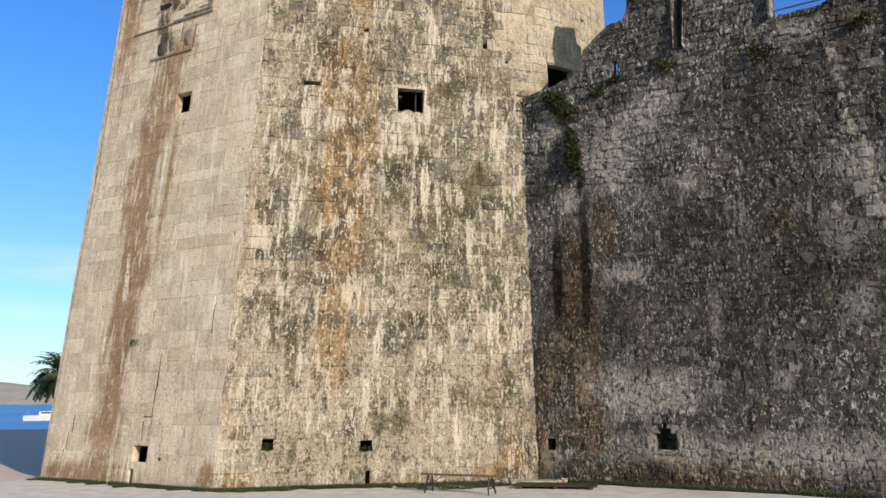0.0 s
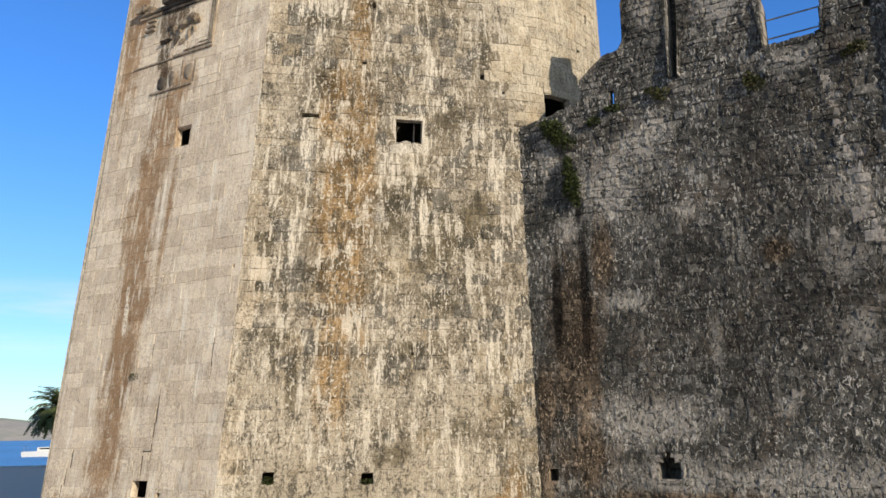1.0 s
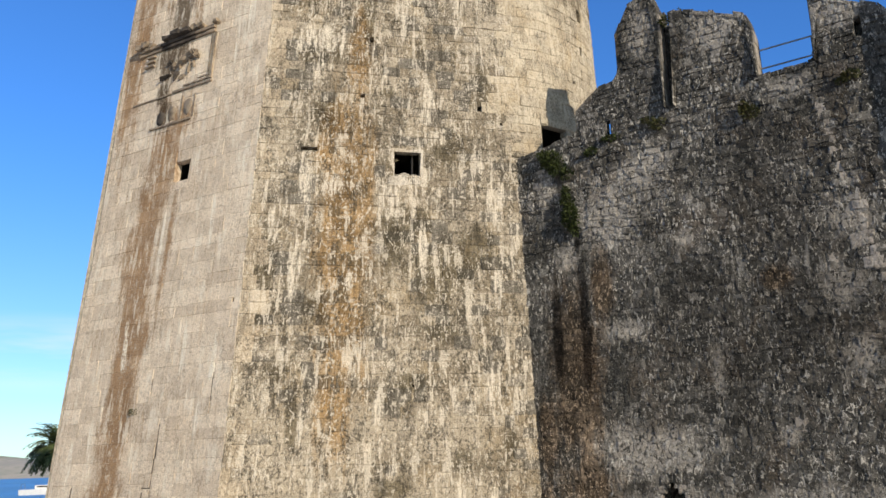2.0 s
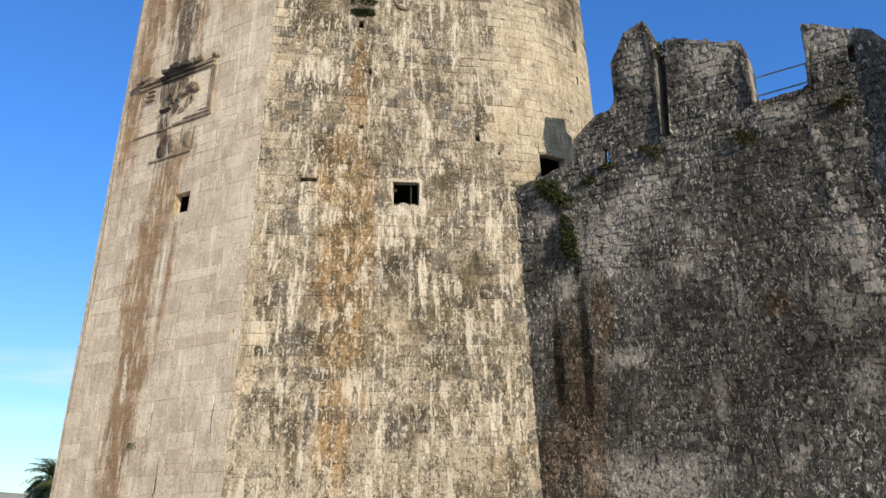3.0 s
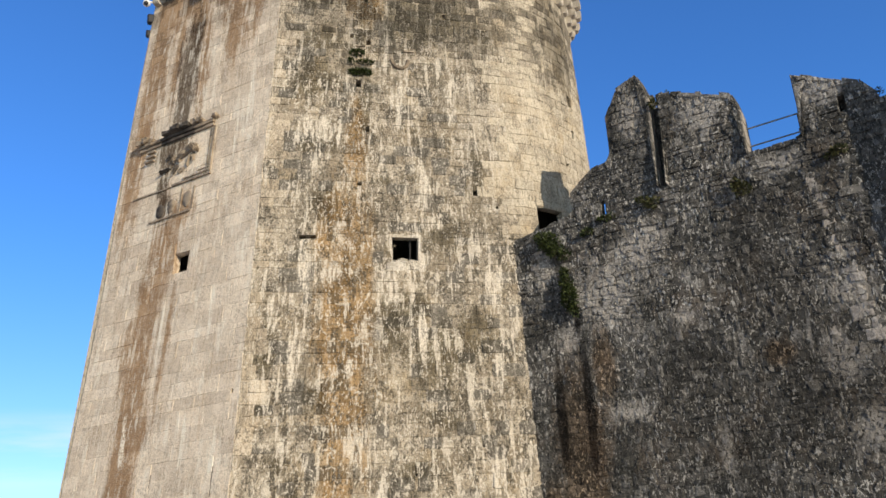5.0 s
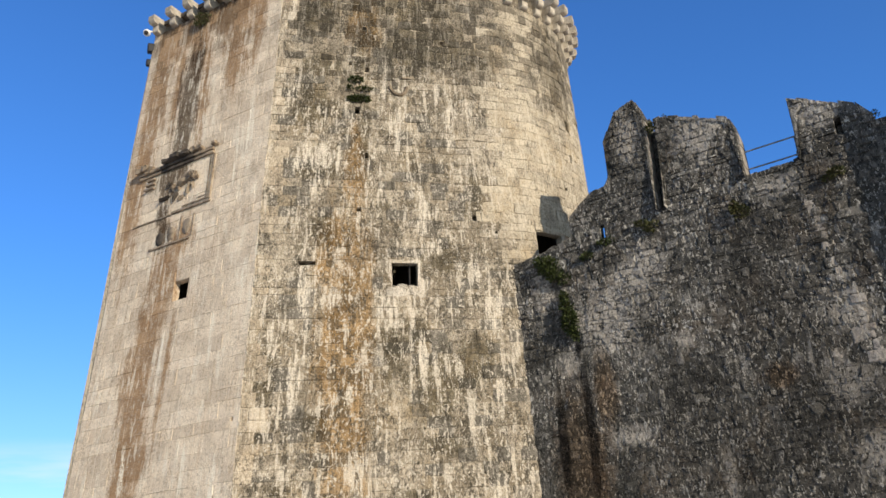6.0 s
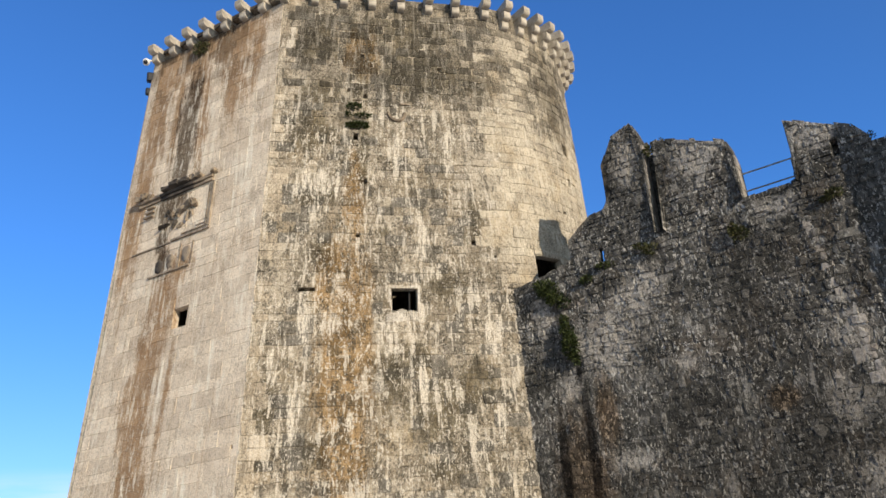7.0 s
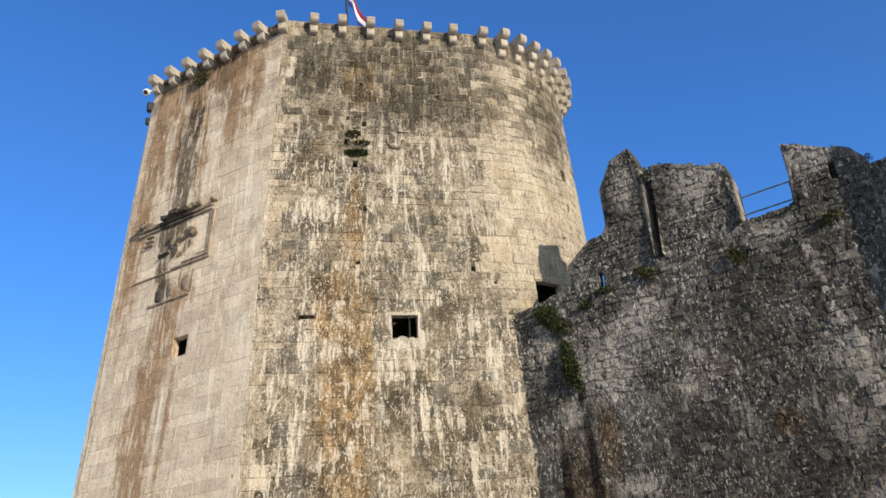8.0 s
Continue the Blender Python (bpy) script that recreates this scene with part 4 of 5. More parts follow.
def build_railing():
    rail = thing("railing", "thin galvanised steel railing across the gap in the battlements", "railing")
    for z in (13.78, 13.19):
        bm = bmesh.new()
        rod(bm, Vector(wall_face(6.9, z)) + Vector((*WALL_BACK, 0)) * 0.42, Vector(wall_face(9.4, z)) + Vector((*WALL_BACK, 0)) * 0.42, 0.026)
        part("rail", bm, GALVANISED, rail)
    bm = bmesh.new()
    rod(bm, Vector(wall_face(8.86, 12.7)) + Vector((*WALL_BACK, 0)) * 0.42, Vector(wall_face(8.86, 13.3)) + Vector((*WALL_BACK, 0)) * 0.42, 0.02)
    part("post", bm, GALVANISED, rail)


build_railing()


# ---------------------------------------------------------------- the carved panel on the tower's left face
CARVED_FACE = stone_material("carved_stone", (0.40, 0.33, 0.25), (0.24, 0.19, 0.14), 0.3, 0.7, 0.3, 0.5, (), (), (), 0.6, 0.0, (0.58, 0.52, 0.42), 0.5, (0.09, 0.08, 0.065))


def moulding(parent, name, runs, material, label=""):
    for u0, u1, z0, z1, out in runs:
        h = Heap()
        slab(h, tower_face, u0, u1, z0, z1, -out, 0.03)
        h.part(name, material, parent, label)


def face_frame(fn, u, z, out=0.0):
    """The pose of something set on a face: x along it, y into it, z up it."""
    n = outward(fn, u, z)
    p = Vector(fn(u, z)) + n * out
    x = (Vector(fn(u + 0.05, z)) - Vector(fn(u - 0.05, z))).normalized()
    up = n.cross(x)
    m = Matrix((x, -n, up)).transposed().to_4x4()
    m.translation = p
    return m


def lump(bm, at, size, seed, rough=0.25, turn=0.0):
    made = bmesh.ops.create_icosphere(bm, subdivisions=3, radius=1.0)
    for v in made["verts"]:
        d = 1 + rough * noise.noise(v.co * 1.6 + Vector((seed, seed * 2, 0))) + rough * 0.6 * noise.noise(v.co * 4.5 + Vector((seed, 0, 3)))
        c = Vector((v.co.x * size[0], v.co.y * size[1], v.co.z * size[2])) * d
        c.rotate(Euler((0, radians(turn), 0)))
        v.co = c + Vector(at)


def build_panel():
    panel = new("relief_panel")
    panel.parent = tower
    panel["label"] = "eroded carved stone panel with a broken cornice"
    rng = random.Random(8)
    runs, u = [], -6.62
    while u < -2.75:
        w = rng.uniform(0.3, 0.6)
        e = min(u + w - 0.012, -2.66)
        runs.append((u, e, 17.12, 17.22 + rng.uniform(0, 0.02), rng.uniform(0.13, 0.18)))
        runs.append((u, e, 16.98, 17.08, rng.uniform(0.07, 0.10)))
        u += w
    moulding(panel, "string_course", [r for r in runs if not -5.9 < r[0] < -3.9], CARVED)
    # middle run darkened to paint in the shadow below the cornice
    moulding(panel, "string_course", [r for r in runs if -5.9 < r[0] < -3.9], SOOT_AND_SHADE)
    # what is left of the cornice: rough broken blocks, the middle ones dark with soot and painted shade
    for u0, u1, z0, z1, out in ((-6.70, -6.45, 17.24, 17.44, 0.24), (-6.38, -6.12, 17.25, 17.50, 0.28), (-6.06, -5.86, 17.24, 17.40, 0.2), (-5.20, -4.78, 17.23, 17.36, 0.30), (-4.76, -4.30, 17.24, 17.42, 0.36),
                                (-4.28, -3.84, 17.24, 17.40, 0.32), (-3.78, -3.52, 17.26, 17.46, 0.24), (-3.44, -3.20, 17.26, 17.42, 0.26), (-2.72, -2.50, 17.26, 17.40, 0.22)):
        bm = bmesh.new()
        box(bm, -(u1 - u0) / 2, (u1 - u0) / 2, -out, 0.04, 0, z1 - z0, 0.03)
        bmesh.ops.subdivide_edges(bm, edges=bm.edges[:], cuts=1, use_grid_fill=True)
        for v in bm.verts:
            v.co += Vector((noise.noise(v.co * 7 + Vector((u0, 0, 1))), noise.noise(v.co * 7 + Vector((u0, 5, 1))), noise.noise(v.co * 7 + Vector((u0, 9, 1))))) * 0.07
        bm.transform(face_frame(tower_face, (u0 + u1) / 2, z0))
        part("cornice", bm, SOOT_AND_SHADE if -5.3 < u0 < -3.8 else CARVED, panel, "broken projecting stone cornice")
    moulding(panel, "frame", [(-2.68, -2.58, 15.2, 16.95, 0.06), (-2.84, -2.78, 15.3, 16.9, 0.03), (-6.6, -4.6, 15.04, 15.09, 0.05), (-4.5, -2.55, 15.06, 15.13, 0.08), (-4.0, -2.72, 15.22, 15.27, 0.05), (-3.3, -2.75, 15.36, 15.40, 0.03)], CARVED_FACE)
    for k in range(3):
        moulding(panel, "capital", [(-6.2 + 0.03 * k, -5.72, 16.42 + k * 0.19, 16.48 + k * 0.19, 0.12)], CARVED)
    moulding(panel, "frame", [(-5.45, -3.35, 13.86, 13.92, 0.07), (-3.98, -3.92, 13.95, 14.85, 0.03), (-3.34, -3.28, 13.95, 14.8, 0.03)], CARVED_FACE)
    # eroded figure: body, head, legs, wing, and the dark stumps beside it
    bits = (((0.02, -0.08, 0.14), (0.36, 0.13, 0.11), 1, -24, CARVED_FACE), ((0.40, -0.14, 0.22), (0.15, 0.15, 0.10), 2, 0, CARVED_FACE), ((0.50, -0.10, 0.08), (0.10, 0.11, 0.09), 12, 0, CARVED),
            ((0.16, -0.05, -0.20), (0.05, 0.07, 0.22), 4, 14, CARVED_FACE), ((0.34, -0.05, -0.14), (0.045, 0.06, 0.17), 14, -10, CARVED_FACE), ((-0.12, -0.03, 0.30), (0.20, 0.05, 0.08), 15, -30, CARVED_FACE),
            ((-0.34, -0.04, -0.02), (0.10, 0.09, 0.13), 3, 0, CARVED), ((-0.50, -0.03, -0.38), (0.11, 0.07, 0.17), 5, 20, SOOT_AND_SHADE), ((-0.86, -0.03, 0.20), (0.10, 0.08, 0.09), 6, 0, SOOT_AND_SHADE), ((-0.62, -0.03, 0.02), (0.09, 0.06, 0.12), 16, 0, CARVED),
            ((-1.00, -0.05, -0.34), (0.26, 0.12, 0.05), 7, -8, SOOT_AND_SHADE), ((-0.2, -0.02, -0.52), (0.16, 0.05, 0.09), 9, -20, CARVED))
    for at, size, seed, turn, material in bits:
        bm = bmesh.new()
        lump(bm, at, size, seed, 0.75, turn)
        bm.transform(face_frame(tower_face, -3.95, 16.15))
        part("carved_fragment", bm, material, panel, "eroded fragment of a figure in high relief")
    for u, z, material in ((-3.62, 14.38, CARVED_FACE), (-4.40, 14.30, CARVED), (-4.98, 14.22, SOOT_AND_SHADE)):
        bm = bmesh.new()
        lump(bm, (0, 0, 0), (0.19, 0.05, 0.29), u, 0.35)
        bm.transform(face_frame(tower_face, u, z))
        ob = part("shield", bm, material, panel, "worn carved shield")
        for q in ob.data.polygons:
            q.use_smooth = True
    # small carved arch high on the front
    bm = bmesh.new()
    ring = [(0.30 * math.cos(a), 0.36 * math.sin(a)) for a in [math.pi + math.pi * i / 10 for i in range(11)]]
    for (x0, z0), (x1, z1) in zip(ring, ring[1:]):
        rod(bm, (x0, -0.03, z0), (x1, -0.03, z1), 0.07, 6)
    bm.transform(face_frame(tower_face, 5.02, 19.15))
    part("carved_shield", bm, CARVED, tower, "small worn shield-shaped moulding")
    moulding(tower, "carved_ledge", [(5.15, 5.6, 19.5, 19.56, 0.08)], CARVED_FACE)


build_panel()


def build_side_tower():
    """The next tower along the wall, beyond the view; it shades the far end of the wall."""
    h = Heap()
    slab(h, wall_face, 13.4, 19.5, -0.3, 19.0, -1.16, 0.0)
    me = h.mesh("wall_tower", RUBBLE)
    tagged(new("wall_tower", me), "next square tower of the grey rubble curtain wall", "tower", "", "structure")


build_side_tower()


def build_quoins():
    """Pale squared stones where an older end of the wall was built against."""
    rng = random.Random(31)
    wall = bpy.data.objects["curtain_wall"]
    z = 11.9
    while z > 6.6:
        k = (11.9 - z) / 5.3
        w, hgt = rng.uniform(0.14, 0.32) * (1 + 0.4 * k), rng.uniform(0.16, 0.36)
        u = 8.72 + 0.95 * k + rng.uniform(-0.06, 0.06)
        h = Heap()
        if stone(h, wall_face, (u, u + w, z - hgt, z), 0.008, 0.045, rng, 0.03, None, None, 0.12, 0.06):
            h.part("quoin", PALE_RUBBLE, wall)
        z -= hgt + 0.01
    for u, z, w, hh in ((1.55, 10.35, 0.5, 0.28), (2.1, 10.6, 0.42, 0.25), (1.75, 10.95, 0.5, 0.26), (2.35, 11.0, 0.35, 0.22), (2.0, 10.1, 0.45, 0.24), (7.2, 2.9, 0.5, 0.42), (9.1, 7.4, 0.55, 0.5), (9.35, 6.8, 0.6, 0.42), (0.15, 11.3, 0.5, 0.3), (0.1, 10.9, 0.42, 0.3), (8.5, 7.1, 0.4, 0.35), (3.40, 1.0, 0.22, 0.42), (3.46, 1.44, 0.30, 0.24), (4.08, 1.46, 0.24, 0.22), (3.55, 0.86, 0.80, 0.11), (4.24, 1.0, 0.14, 0.38)):
        h = Heap()
        stone(h, wall_face, (u, u + w * 0.8, z, z + hh * 0.85), 0.01, 0.040, rng, 0.04)
        h.part("pale_stone", PALE_RUBBLE, wall)


build_quoins()


# ---------------------------------------------------------------- plants on the walls
def leaf(bm, at, way, size, rng):
    a = Vector(way).normalized()
    side = a.cross(Vector((rng.uniform(-1, 1), rng.uniform(-1, 1), rng.uniform(-1, 1)))).normalized()
    at = Vector(at)
    bm.faces.new([bm.verts.new(q) for q in (at, at + a * size * 0.5 + side * size * 0.28, at + a * size, at + a * size * 0.5 - side * size * 0.28)])


def bush(name, label, fn, blobs, material, seed, size=0.10):
    """A plant rooted in a wall. blobs: u, z, half-width, half-height, reach, leaves."""
    rng = random.Random(seed)
    plant = thing(name, label, "plant")
    bm = bmesh.new()
    for u, z, hw, hh, reach, count in blobs:
        n = outward(fn, u, z)
        c = Vector(fn(u, z)) + n * reach * 0.4
        x = (Vector(fn(u + 0.05, z)) - Vector(fn(u - 0.05, z))).normalized()
        st = bmesh.new()
        rod(st, Vector(fn(u, z)) - n * 0.05, c + Vector((0, 0, hh * 0.3)), 0.018, 5)
        part("stem", st, BARK, plant)
        for _ in range(int(count * 1.6)):
            while True:
                q = Vector((rng.uniform(-1, 1), rng.uniform(-1, 1), rng.uniform(-1, 1)))
                if 0.15 < q.length < 1 and rng.random() < 0.35 + 0.65 * q.length:
                    break
            q *= 1 + 0.35 * noise.noise(q * 2 + Vector((seed, u, z)))
            p = c + x * q.x * hw + n * q.y * reach * 0.6 + Vector((0, 0, q.z * hh))
            leaf(bm, p, Vector((q.x, 0, q.z)) + n * (q.y + 0.6) + Vector((rng.uniform(-0.7, 0.7), rng.uniform(-0.7, 0.7), rng.uniform(-0.5, 0.7))), size * rng.uniform(0.6, 1.3), rng)
    part("foliage", bm, material, plant)


bush("caper_bush", "dark green caper bush growing from the tower wall", tower_face, [(3.40, 18.50, 0.40, 0.10, 0.16, 230), (3.25, 19.32, 0.24, 0.11, 0.14, 130), (3.62, 18.92, 0.30, 0.06, 0.12, 90), (3.2, 18.45, 0.12, 0.08, 0.15, 40), (3.0, 18.95, 0.12, 0.08, 0.12, 40)], CAPER, 1)
bush("wall_shrub", "dense dark green shrub hanging on the grey wall", wall_face, [(1.40, 9.75, 0.24, 0.42, 0.30, 420), (1.32, 10.25, 0.2, 0.2, 0.25, 160), (1.5, 9.35, 0.13, 0.22, 0.2, 110), (1.3, 10.6, 0.12, 0.16, 0.2, 80)], CAPER, 2)
bush("wall_shrub", "spreading green plant near the top of the grey wall", wall_face, [(0.85, 11.72, 0.34, 0.26, 0.3, 300), (1.05, 11.4, 0.3, 0.2, 0.25, 180), (0.6, 11.95, 0.2, 0.16, 0.25, 110), (1.35, 11.2, 0.22, 0.16, 0.2, 100)], CAPER, 3)
bush("dry_tuft", "small dry tuft of weeds on the grey wall", wall_face, [(7.1, 11.75, 0.26, 0.16, 0.25, 170), (6.95, 11.95, 0.12, 0.14, 0.2, 60)], DRY_LEAF, 4)
bush("dry_tuft", "small dry tuft of weeds below the battlement slit", wall_face, [(4.42, 12.1, 0.2, 0.14, 0.2, 120), (4.1, 12.3, 0.16, 0.08, 0.15, 60)], DRY_LEAF, 5)
bush("dry_tuft", "small dry tuft of weeds under the merlon", wall_face, [(9.75, 12.1, 0.22, 0.1, 0.2, 110), (9.5, 12.0, 0.12, 0.08, 0.15, 50)], DRY_LEAF, 6)
bush("dry_tuft", "thin weeds rooted in the slit between merlons", wall_face, [(4.9, 15.45, 0.13, 0.14, 0.1, 80)], DRY_LEAF, 7)
bush("dry_tuft", "small weed on the parapet", wall_face, [(2.2, 11.75, 0.2, 0.1, 0.15, 80), (2.9, 12.05, 0.3, 0.07, 0.12, 90)], CAPER, 8)
bush("dry_tuft", "dry tuft under the corbels", tower_face, [(-4.4, 23.55, 0.34, 0.26, 0.3, 220)], DRY_LEAF, 9)
bush("hole_weeds", "green weeds filling a square hole in the wall", tower_face, [(1.39, 1.12, 0.17, 0.09, 0.08, 110)], CAPER, 10, 0.05)
bush("hole_weeds", "green weeds filling a square hole in the wall", tower_face, [(4.15, 1.02, 0.16, 0.07, 0.08, 90)], CAPER, 11, 0.05)
bush("hole_weeds", "small weeds at the tower's edge", tower_face, [(-4.0, 4.2, 0.2, 0.1, 0.08, 60)], DRY_LEAF, 12, 0.05)
bush("crest_weed", "small weed on top of the merlon", lambda u, z: tuple(Vector(wall_face(u, z)) + Vector((*WALL_BACK, 0)) * 0.3), [(5.3, 15.75, 0.1, 0.12, 0.1, 50)], CAPER, 13, 0.06)
bush("crest_weed", "small weed on top of the merlon", lambda u, z: tuple(Vector(wall_face(u, z)) + Vector((*WALL_BACK, 0)) * 0.3), [(11.05, 13.6, 0.08, 0.12, 0.1, 50)], CAPER, 14, 0.06)


def build_grass():
    rng = random.Random(17)
    v, f = [], []

    def blade(x, y, h):
        a = rng.uniform(0, math.pi)
        w = rng.uniform(0.006, 0.016)
        k = len(v)
        dx, dy = math.cos(a) * w, math.sin(a) * w
        v.extend(((x - dx, y - dy, -0.05), (x + dx, y + dy, -0.05), (x + rng.uniform(-0.06, 0.06), y + rng.uniform(-0.06, 0.06), h)))
        f.append((k, k + 1, k + 2))

    for i in range(34000):
        u = rng.uniform(-7.3, 8.6)
        thick = 0.30 + 0.45 * noise.noise((u * 0.6, 0, 3)) + 1.5 * math.exp(-((u - 6.6) / 1.7) ** 2) + 0.25 * math.exp(-((u - 1.4) / 1.0) ** 2) + 0.35 * noise.noise((u * 2.3, 0, 5))
        if thick < 0.06:
            continue
        n = outward(tower_face, u, 0.05)
        p = Vector(tower_face(u, 0.0)) + n * (0.03 + thick * rng.random() ** 1.3)
        if thick > 0.8 and noise.noise((p.x * 1.6, p.y * 2.6, 2)) < -0.12:
            continue
        blade(p.x, p.y, rng.uniform(0.03, 0.10))
    for i in range(9000):
        u = rng.uniform(0.3, 9.0)
        thick = 0.25 + 0.5 * noise.noise((u * 0.7, 0, 8))
        if thick < 0.05:
            continue
        p = Vector(wall_face(u, 0)) - Vector((*WALL_BACK, 0)) * (0.04 + thick * rng.random())
        blade(p.x, p.y, rng.uniform(0.04, 0.13))
    me = bpy.data.meshes.new("grass")
    me.from_pydata(v, [], f)
    me.materials.append(GRASS)
    tagged(new("grass", me), "short dark grass along the foot of the walls", "grass", "", "stuff")


build_grass()


# ---------------------------------------------------------------- loose things at the foot of the walls
def build_bench():
    bench = thing("bench", "folding wooden bench with dark steel legs on the gravel", "bench", (0.38, 22.15, 0.0), -27)
    for y in (-0.07, 0.07):
        bm = bmesh.new()
        box(bm, -1.1, 1.1, y - 0.065, y + 0.065, 0.445, 0.475, 0.006)
        part("board", bm, WOOD, bench)
    for x in (-0.86, 0.86):
        leg = bmesh.new()
        for y in (-0.11, 0.11):
            rod(leg, (x, y, 0.445), (x + (0.05 if x > 0 else -0.05), y * 2.1, 0.0), 0.023, 6)
        rod(leg, (x, -0.18, 0.16), (x, 0.18, 0.16), 0.016, 6)
        rod(leg, (x, -0.12, 0.40), (x, 0.12, 0.40), 0.012, 6)
        rod(leg, (x, -0.13, 0.18), (x, 0.12, 0.39), 0.009, 6)
        rod(leg, (x, 0.13, 0.18), (x, -0.12, 0.39), 0.009, 6)
        part("leg", leg, STEEL, bench)
        br = bmesh.new()
        rod(br, (x, 0, 0.20), (x * 0.55, 0, 0.44), 0.010, 6)
        part("brace", br, STEEL, bench)


def build_boards():
    pallet = thing("timber_platform", "low weathered timber platform lying on the ground by the wall corner", "platform", (3.05, 23.45, 0.0), -14)
    for i in range(6):
        bm = bmesh.new()
        box(bm, -1.15 + 0.04 * (i % 2), 1.12 - 0.05 * (i % 3), -0.42 + i * 0.145, -0.42 + i * 0.145 + 0.13, 0.055, 0.085, 0.005)
        part("plank", bm, PALE_WOOD, pallet)
    for x in (-0.95, 0.0, 0.95):
        bm = bmesh.new()
        box(bm, x - 0.05, x + 0.05, -0.42, 0.44, 0.0, 0.053, 0.005)
        part("bearer", bm, PALE_WOOD, pallet)
    flagstone = thing("stone_slab", "pale flat stone slab lying by the wall corner", "stone", (2.55, 24.6, 0.0), -8)
    bm = bmesh.new()
    box(bm, -0.65, 0.65, -0.22, 0.22, 0.0, 0.10, 0.02)
    for v in bm.verts:
        v.co += Vector((0, 0, 0.02)) * noise.noise(v.co * 5)
    part("slab", bm, CORBEL_STONE, flagstone)
    rng = random.Random(6)
    for i in range(9):
        x, y = 2.0 + rng.uniform(-0.5, 1.9), 24.75 + rng.uniform(-0.35, 0.12)
        r = rng.uniform(0.05, 0.14)
        rock = bmesh.new()
        lump(rock, (0, 0, r * 0.45), (r, r * 0.8, r * 0.6), i, 0.5)
        me = bpy.data.meshes.new("fallen_stone")
        rock.to_mesh(me)
        rock.free()
        me.materials.append(CORBEL_STONE)
        ob = tagged(new("fallen_stone", me), "small fallen stone by the wall corner", "stone", "fallen stones")
        ob.matrix_basis = pose(x, y, 0.0, 0, 0, rng.uniform(0, 360))


build_bench()
build_boards()


# ---------------------------------------------------------------- on the tower's top: flag, camera, floodlights
def build_flag():
    flag = thing("flag", "red, white and blue flag hanging from a dark pole", "flag", (-2.69, 28.0, TOP - 0.35))
    bm = bmesh.new()
    rod(bm, (0, 0, 0), (0, 0, 5.2), 0.045, 10)
    part("pole", bm, STEEL, flag)
    for k, (mat, name) in enumerate(((RED_CLOTH, "red_stripe"), (WHITE_CLOTH, "white_stripe"), (BLUE_CLOTH, "blue_stripe"))):
        bm = bmesh.new()
        rows = []
        for i in range(19):
            s = i / 18 * 2.2
            row = []
            for j in range(5):
                v = (k + j / 4) * 0.42
                x = 0.05 + s * 0.37 + 0.05 * math.sin(s * 4.0)
                y = 0.10 * math.sin(s * 5.0 + v * 2.0)
                z = 5.05 - v * (1 - 0.12 * s) - s * 1.12
                row.append(bm.verts.new((x, y, z)))
            rows.append(row)
        for a, b in zip(rows, rows[1:]):
            for j in range(4):
                bm.faces.new((a[j], a[j + 1], b[j + 1], b[j]))
        ob = part(name, bm, mat, flag)
        for p in ob.data.polygons:
            p.use_smooth = True


def build_fixtures():
    corner = Vector(tower_face(-W_LEFT + 0.05, TOP - 0.55))
    cctv = thing("security_camera", "white security camera on a bracket at the tower's corner", "camera", (corner.x - 0.28, corner.y - 0.3, TOP - 0.62), 25)
    bm = bmesh.new()
    bmesh.ops.create_uvsphere(bm, u_segments=20, v_segments=12, radius=0.15)
    part("housing", bm, WHITE_PAINT, cctv)
    bm = bmesh.new()
    bmesh.ops.create_uvsphere(bm, u_segments=16, v_segments=10, radius=0.095, matrix=Matrix.Translation((-0.03, -0.085, -0.06)))
    part("dome", bm, BLACK_PLASTIC, cctv)
    bm = bmesh.new()
    rod(bm, (0.05, 0, 0.1), (0.5, 0.05, 0.12), 0.04)
    box(bm, 0.42, 0.52, -0.1, 0.2, 0.0, 0.5, 0.01)
    part("bracket", bm, WHITE_PAINT, cctv)
    for dz, s in ((-1.15, 0.20), (-1.85, 0.15)):
        p = Vector(tower_face(-W_LEFT + 0.05, TOP + dz))
        lamp = thing("floodlight", "black floodlight fixed to the tower's corner", "floodlight", (p.x - 0.10, p.y + 0.1, p.z), 20, "floodlights")
        bm = bmesh.new()
        box(bm, -s, s * 0.7, -s * 0.7, s * 0.7, -s, s, 0.07)
        part("housing", bm, BLACK_PLASTIC, lamp)
        bm = bmesh.new()
        rod(bm, (s * 0.5, 0, 0), (s * 0.5 + 0.3, 0.08, 0), 0.035)
        part("bracket", bm, STEEL, lamp)


build_flag()
build_fixtures()


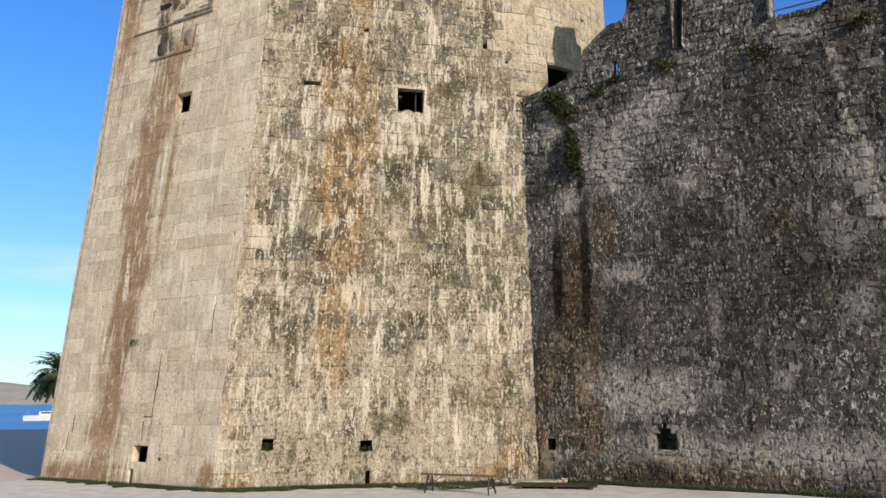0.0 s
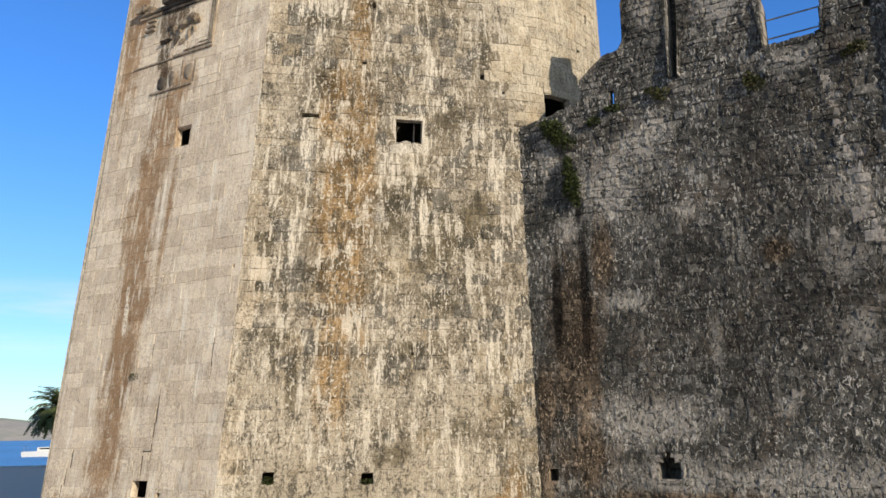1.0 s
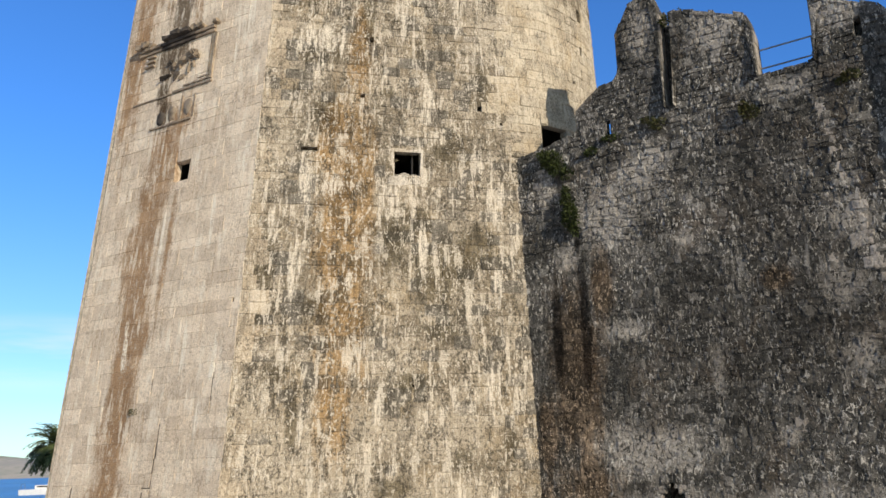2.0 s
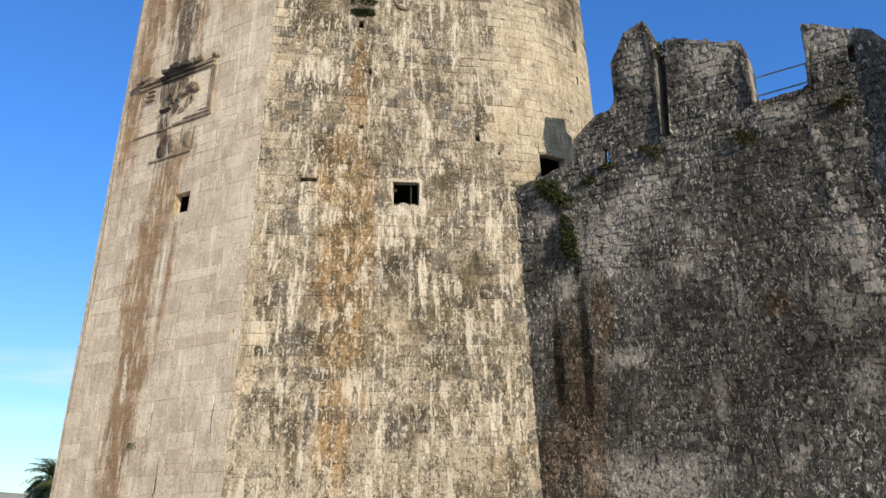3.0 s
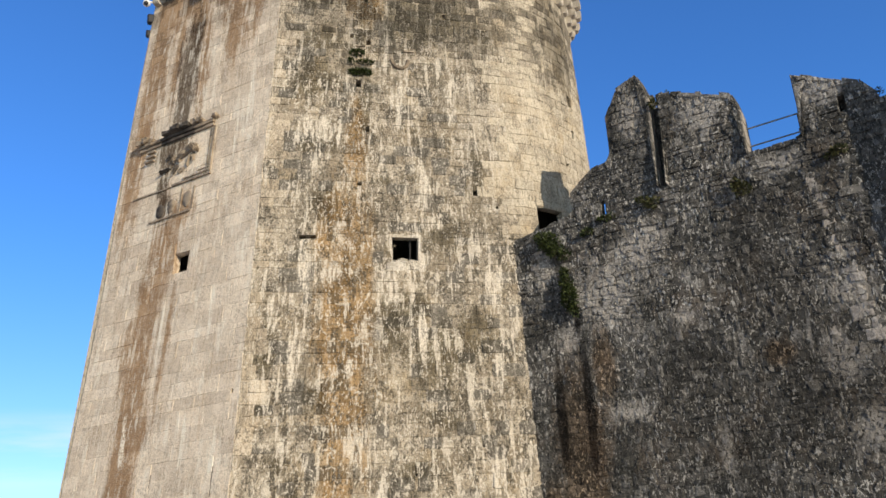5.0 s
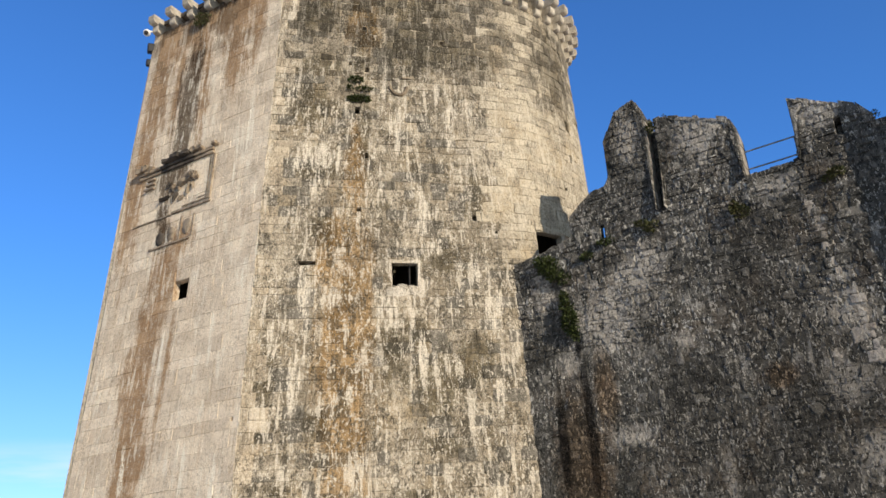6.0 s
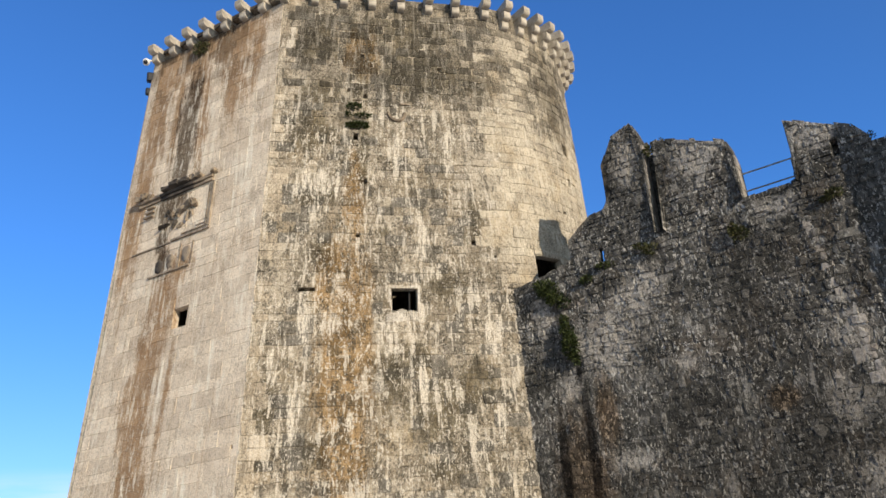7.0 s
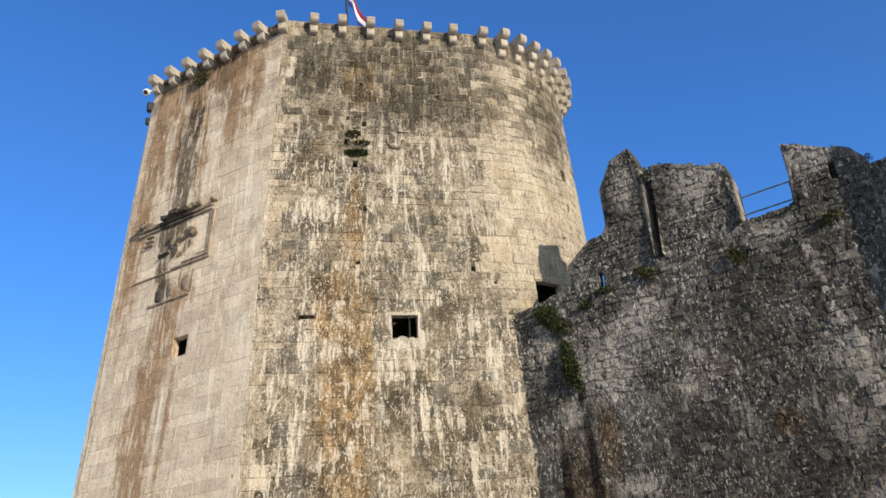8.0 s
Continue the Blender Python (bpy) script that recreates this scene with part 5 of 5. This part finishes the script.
# ---------------------------------------------------------------- the shore: palm, boat
def build_palm(x, y, z, h, seed):
    rng = random.Random(seed)
    palm = thing("palm_tree", "bushy green date palm near the quay", "tree", (x, y, z))
    palm.scale = (1.5, 1.5, 1.5)
    bm = bmesh.new()
    prev = None
    for i in range(15):
        k = i / 14
        r = 0.34 - 0.10 * k + (0.05 if i % 2 else 0.0)
        ring = [bm.verts.new((r * math.cos(a) + 0.15 * k * k, r * math.sin(a), h * k)) for a in [2 * math.pi * j / 10 for j in range(10)]]
        if prev:
            for j in range(10):
                bm.faces.new((prev[j], prev[(j + 1) % 10], ring[(j + 1) % 10], ring[j]))
        prev = ring
    bm.faces.new(prev)
    part("trunk", bm, BARK, palm)
    bm = bmesh.new()
    for i in range(95):
        a = rng.uniform(0, 2 * math.pi)
        rise = rng.uniform(-0.15, 1.3)
        length = rng.uniform(2.0, 2.9)
        p = Vector((0.15, 0, h - 0.1))
        d = Vector((math.cos(a) * math.cos(rise), math.sin(a) * math.cos(rise), math.sin(rise)))
        side = Vector((-math.sin(a), math.cos(a), 0))
        n = 24
        for j in range(n):
            q = p + d * (length / n)
            d = (d + Vector((0, 0, -0.075))).normalized()
            up = side.cross(d)
            bm.faces.new([bm.verts.new(c) for c in (p + side * 0.015, q + side * 0.015, q - side * 0.015, p - side * 0.015)])
            for s in (-1, 1):
                ll = 0.62 * math.sin(math.pi * (0.12 + 0.85 * j / n)) * rng.uniform(0.8, 1.15)
                w = d * 0.06
                tip = q + (side * s * 0.8 + d * 0.55 + up * rng.uniform(-0.25, 0.3)).normalized() * ll - Vector((0, 0, 0.10 * ll))
                bm.faces.new([bm.verts.new(c) for c in (q - w, q + w, tip)])
            p = q
    part("crown", bm, PALM_LEAF, palm)


def build_boat(x, y, turn):
    boat = thing("motor_boat", "white motor boat moored on the blue water", "boat", (x, y, -0.95), turn)
    bm = bmesh.new()
    rows = []
    for i in range(13):
        k = i / 12
        w = 1.35 * (1 - max(0.0, (k - 0.45) / 0.55) ** 2.2) + 0.02
        sheer = 1.0 + 0.45 * k * k
        px = -4.2 + 8.4 * k
        rows.append([bm.verts.new((px + 0.3 * k * f, s * w * f2, zz)) for s, f, f2, zz in ((-1, 1, 1, sheer), (-1, 0, 0.75, 0.0), (1, 0, 0.75, 0.0), (1, 1, 1, sheer))])
    for a, b in zip(rows, rows[1:]):
        for j in range(4):
            bm.faces.new((a[j], b[j], b[(j + 1) % 4], a[(j + 1) % 4]))
    bm.faces.new(rows[0])
    part("hull", bm, WHITE_PAINT, boat)
    bm = bmesh.new()
    box(bm, -1.6, 1.6, -0.95, 0.95, 1.0, 1.75, 0.15)
    part("cabin", bm, WHITE_PAINT, boat)
    bm = bmesh.new()
    box(bm, -1.2, 1.63, -0.98, 0.98, 1.35, 1.62, 0.03)
    part("windows", bm, BLACK_PLASTIC, boat, "dark tinted cabin windows")
    bm = bmesh.new()
    rod(bm, (-3.9, -1.0, 1.1), (-3.9, -1.0, 2.0), 0.04)
    rod(bm, (-3.9, 1.0, 1.1), (-3.9, 1.0, 2.0), 0.04)
    rod(bm, (-3.9, -1.0, 2.0), (-3.9, 1.0, 2.0), 0.04)
    part("stern_rail", bm, GALVANISED, boat)


build_palm(-37.0, 81.0, -0.2, 3.4, 2)
build_boat(-74.0, 158.0, 8)
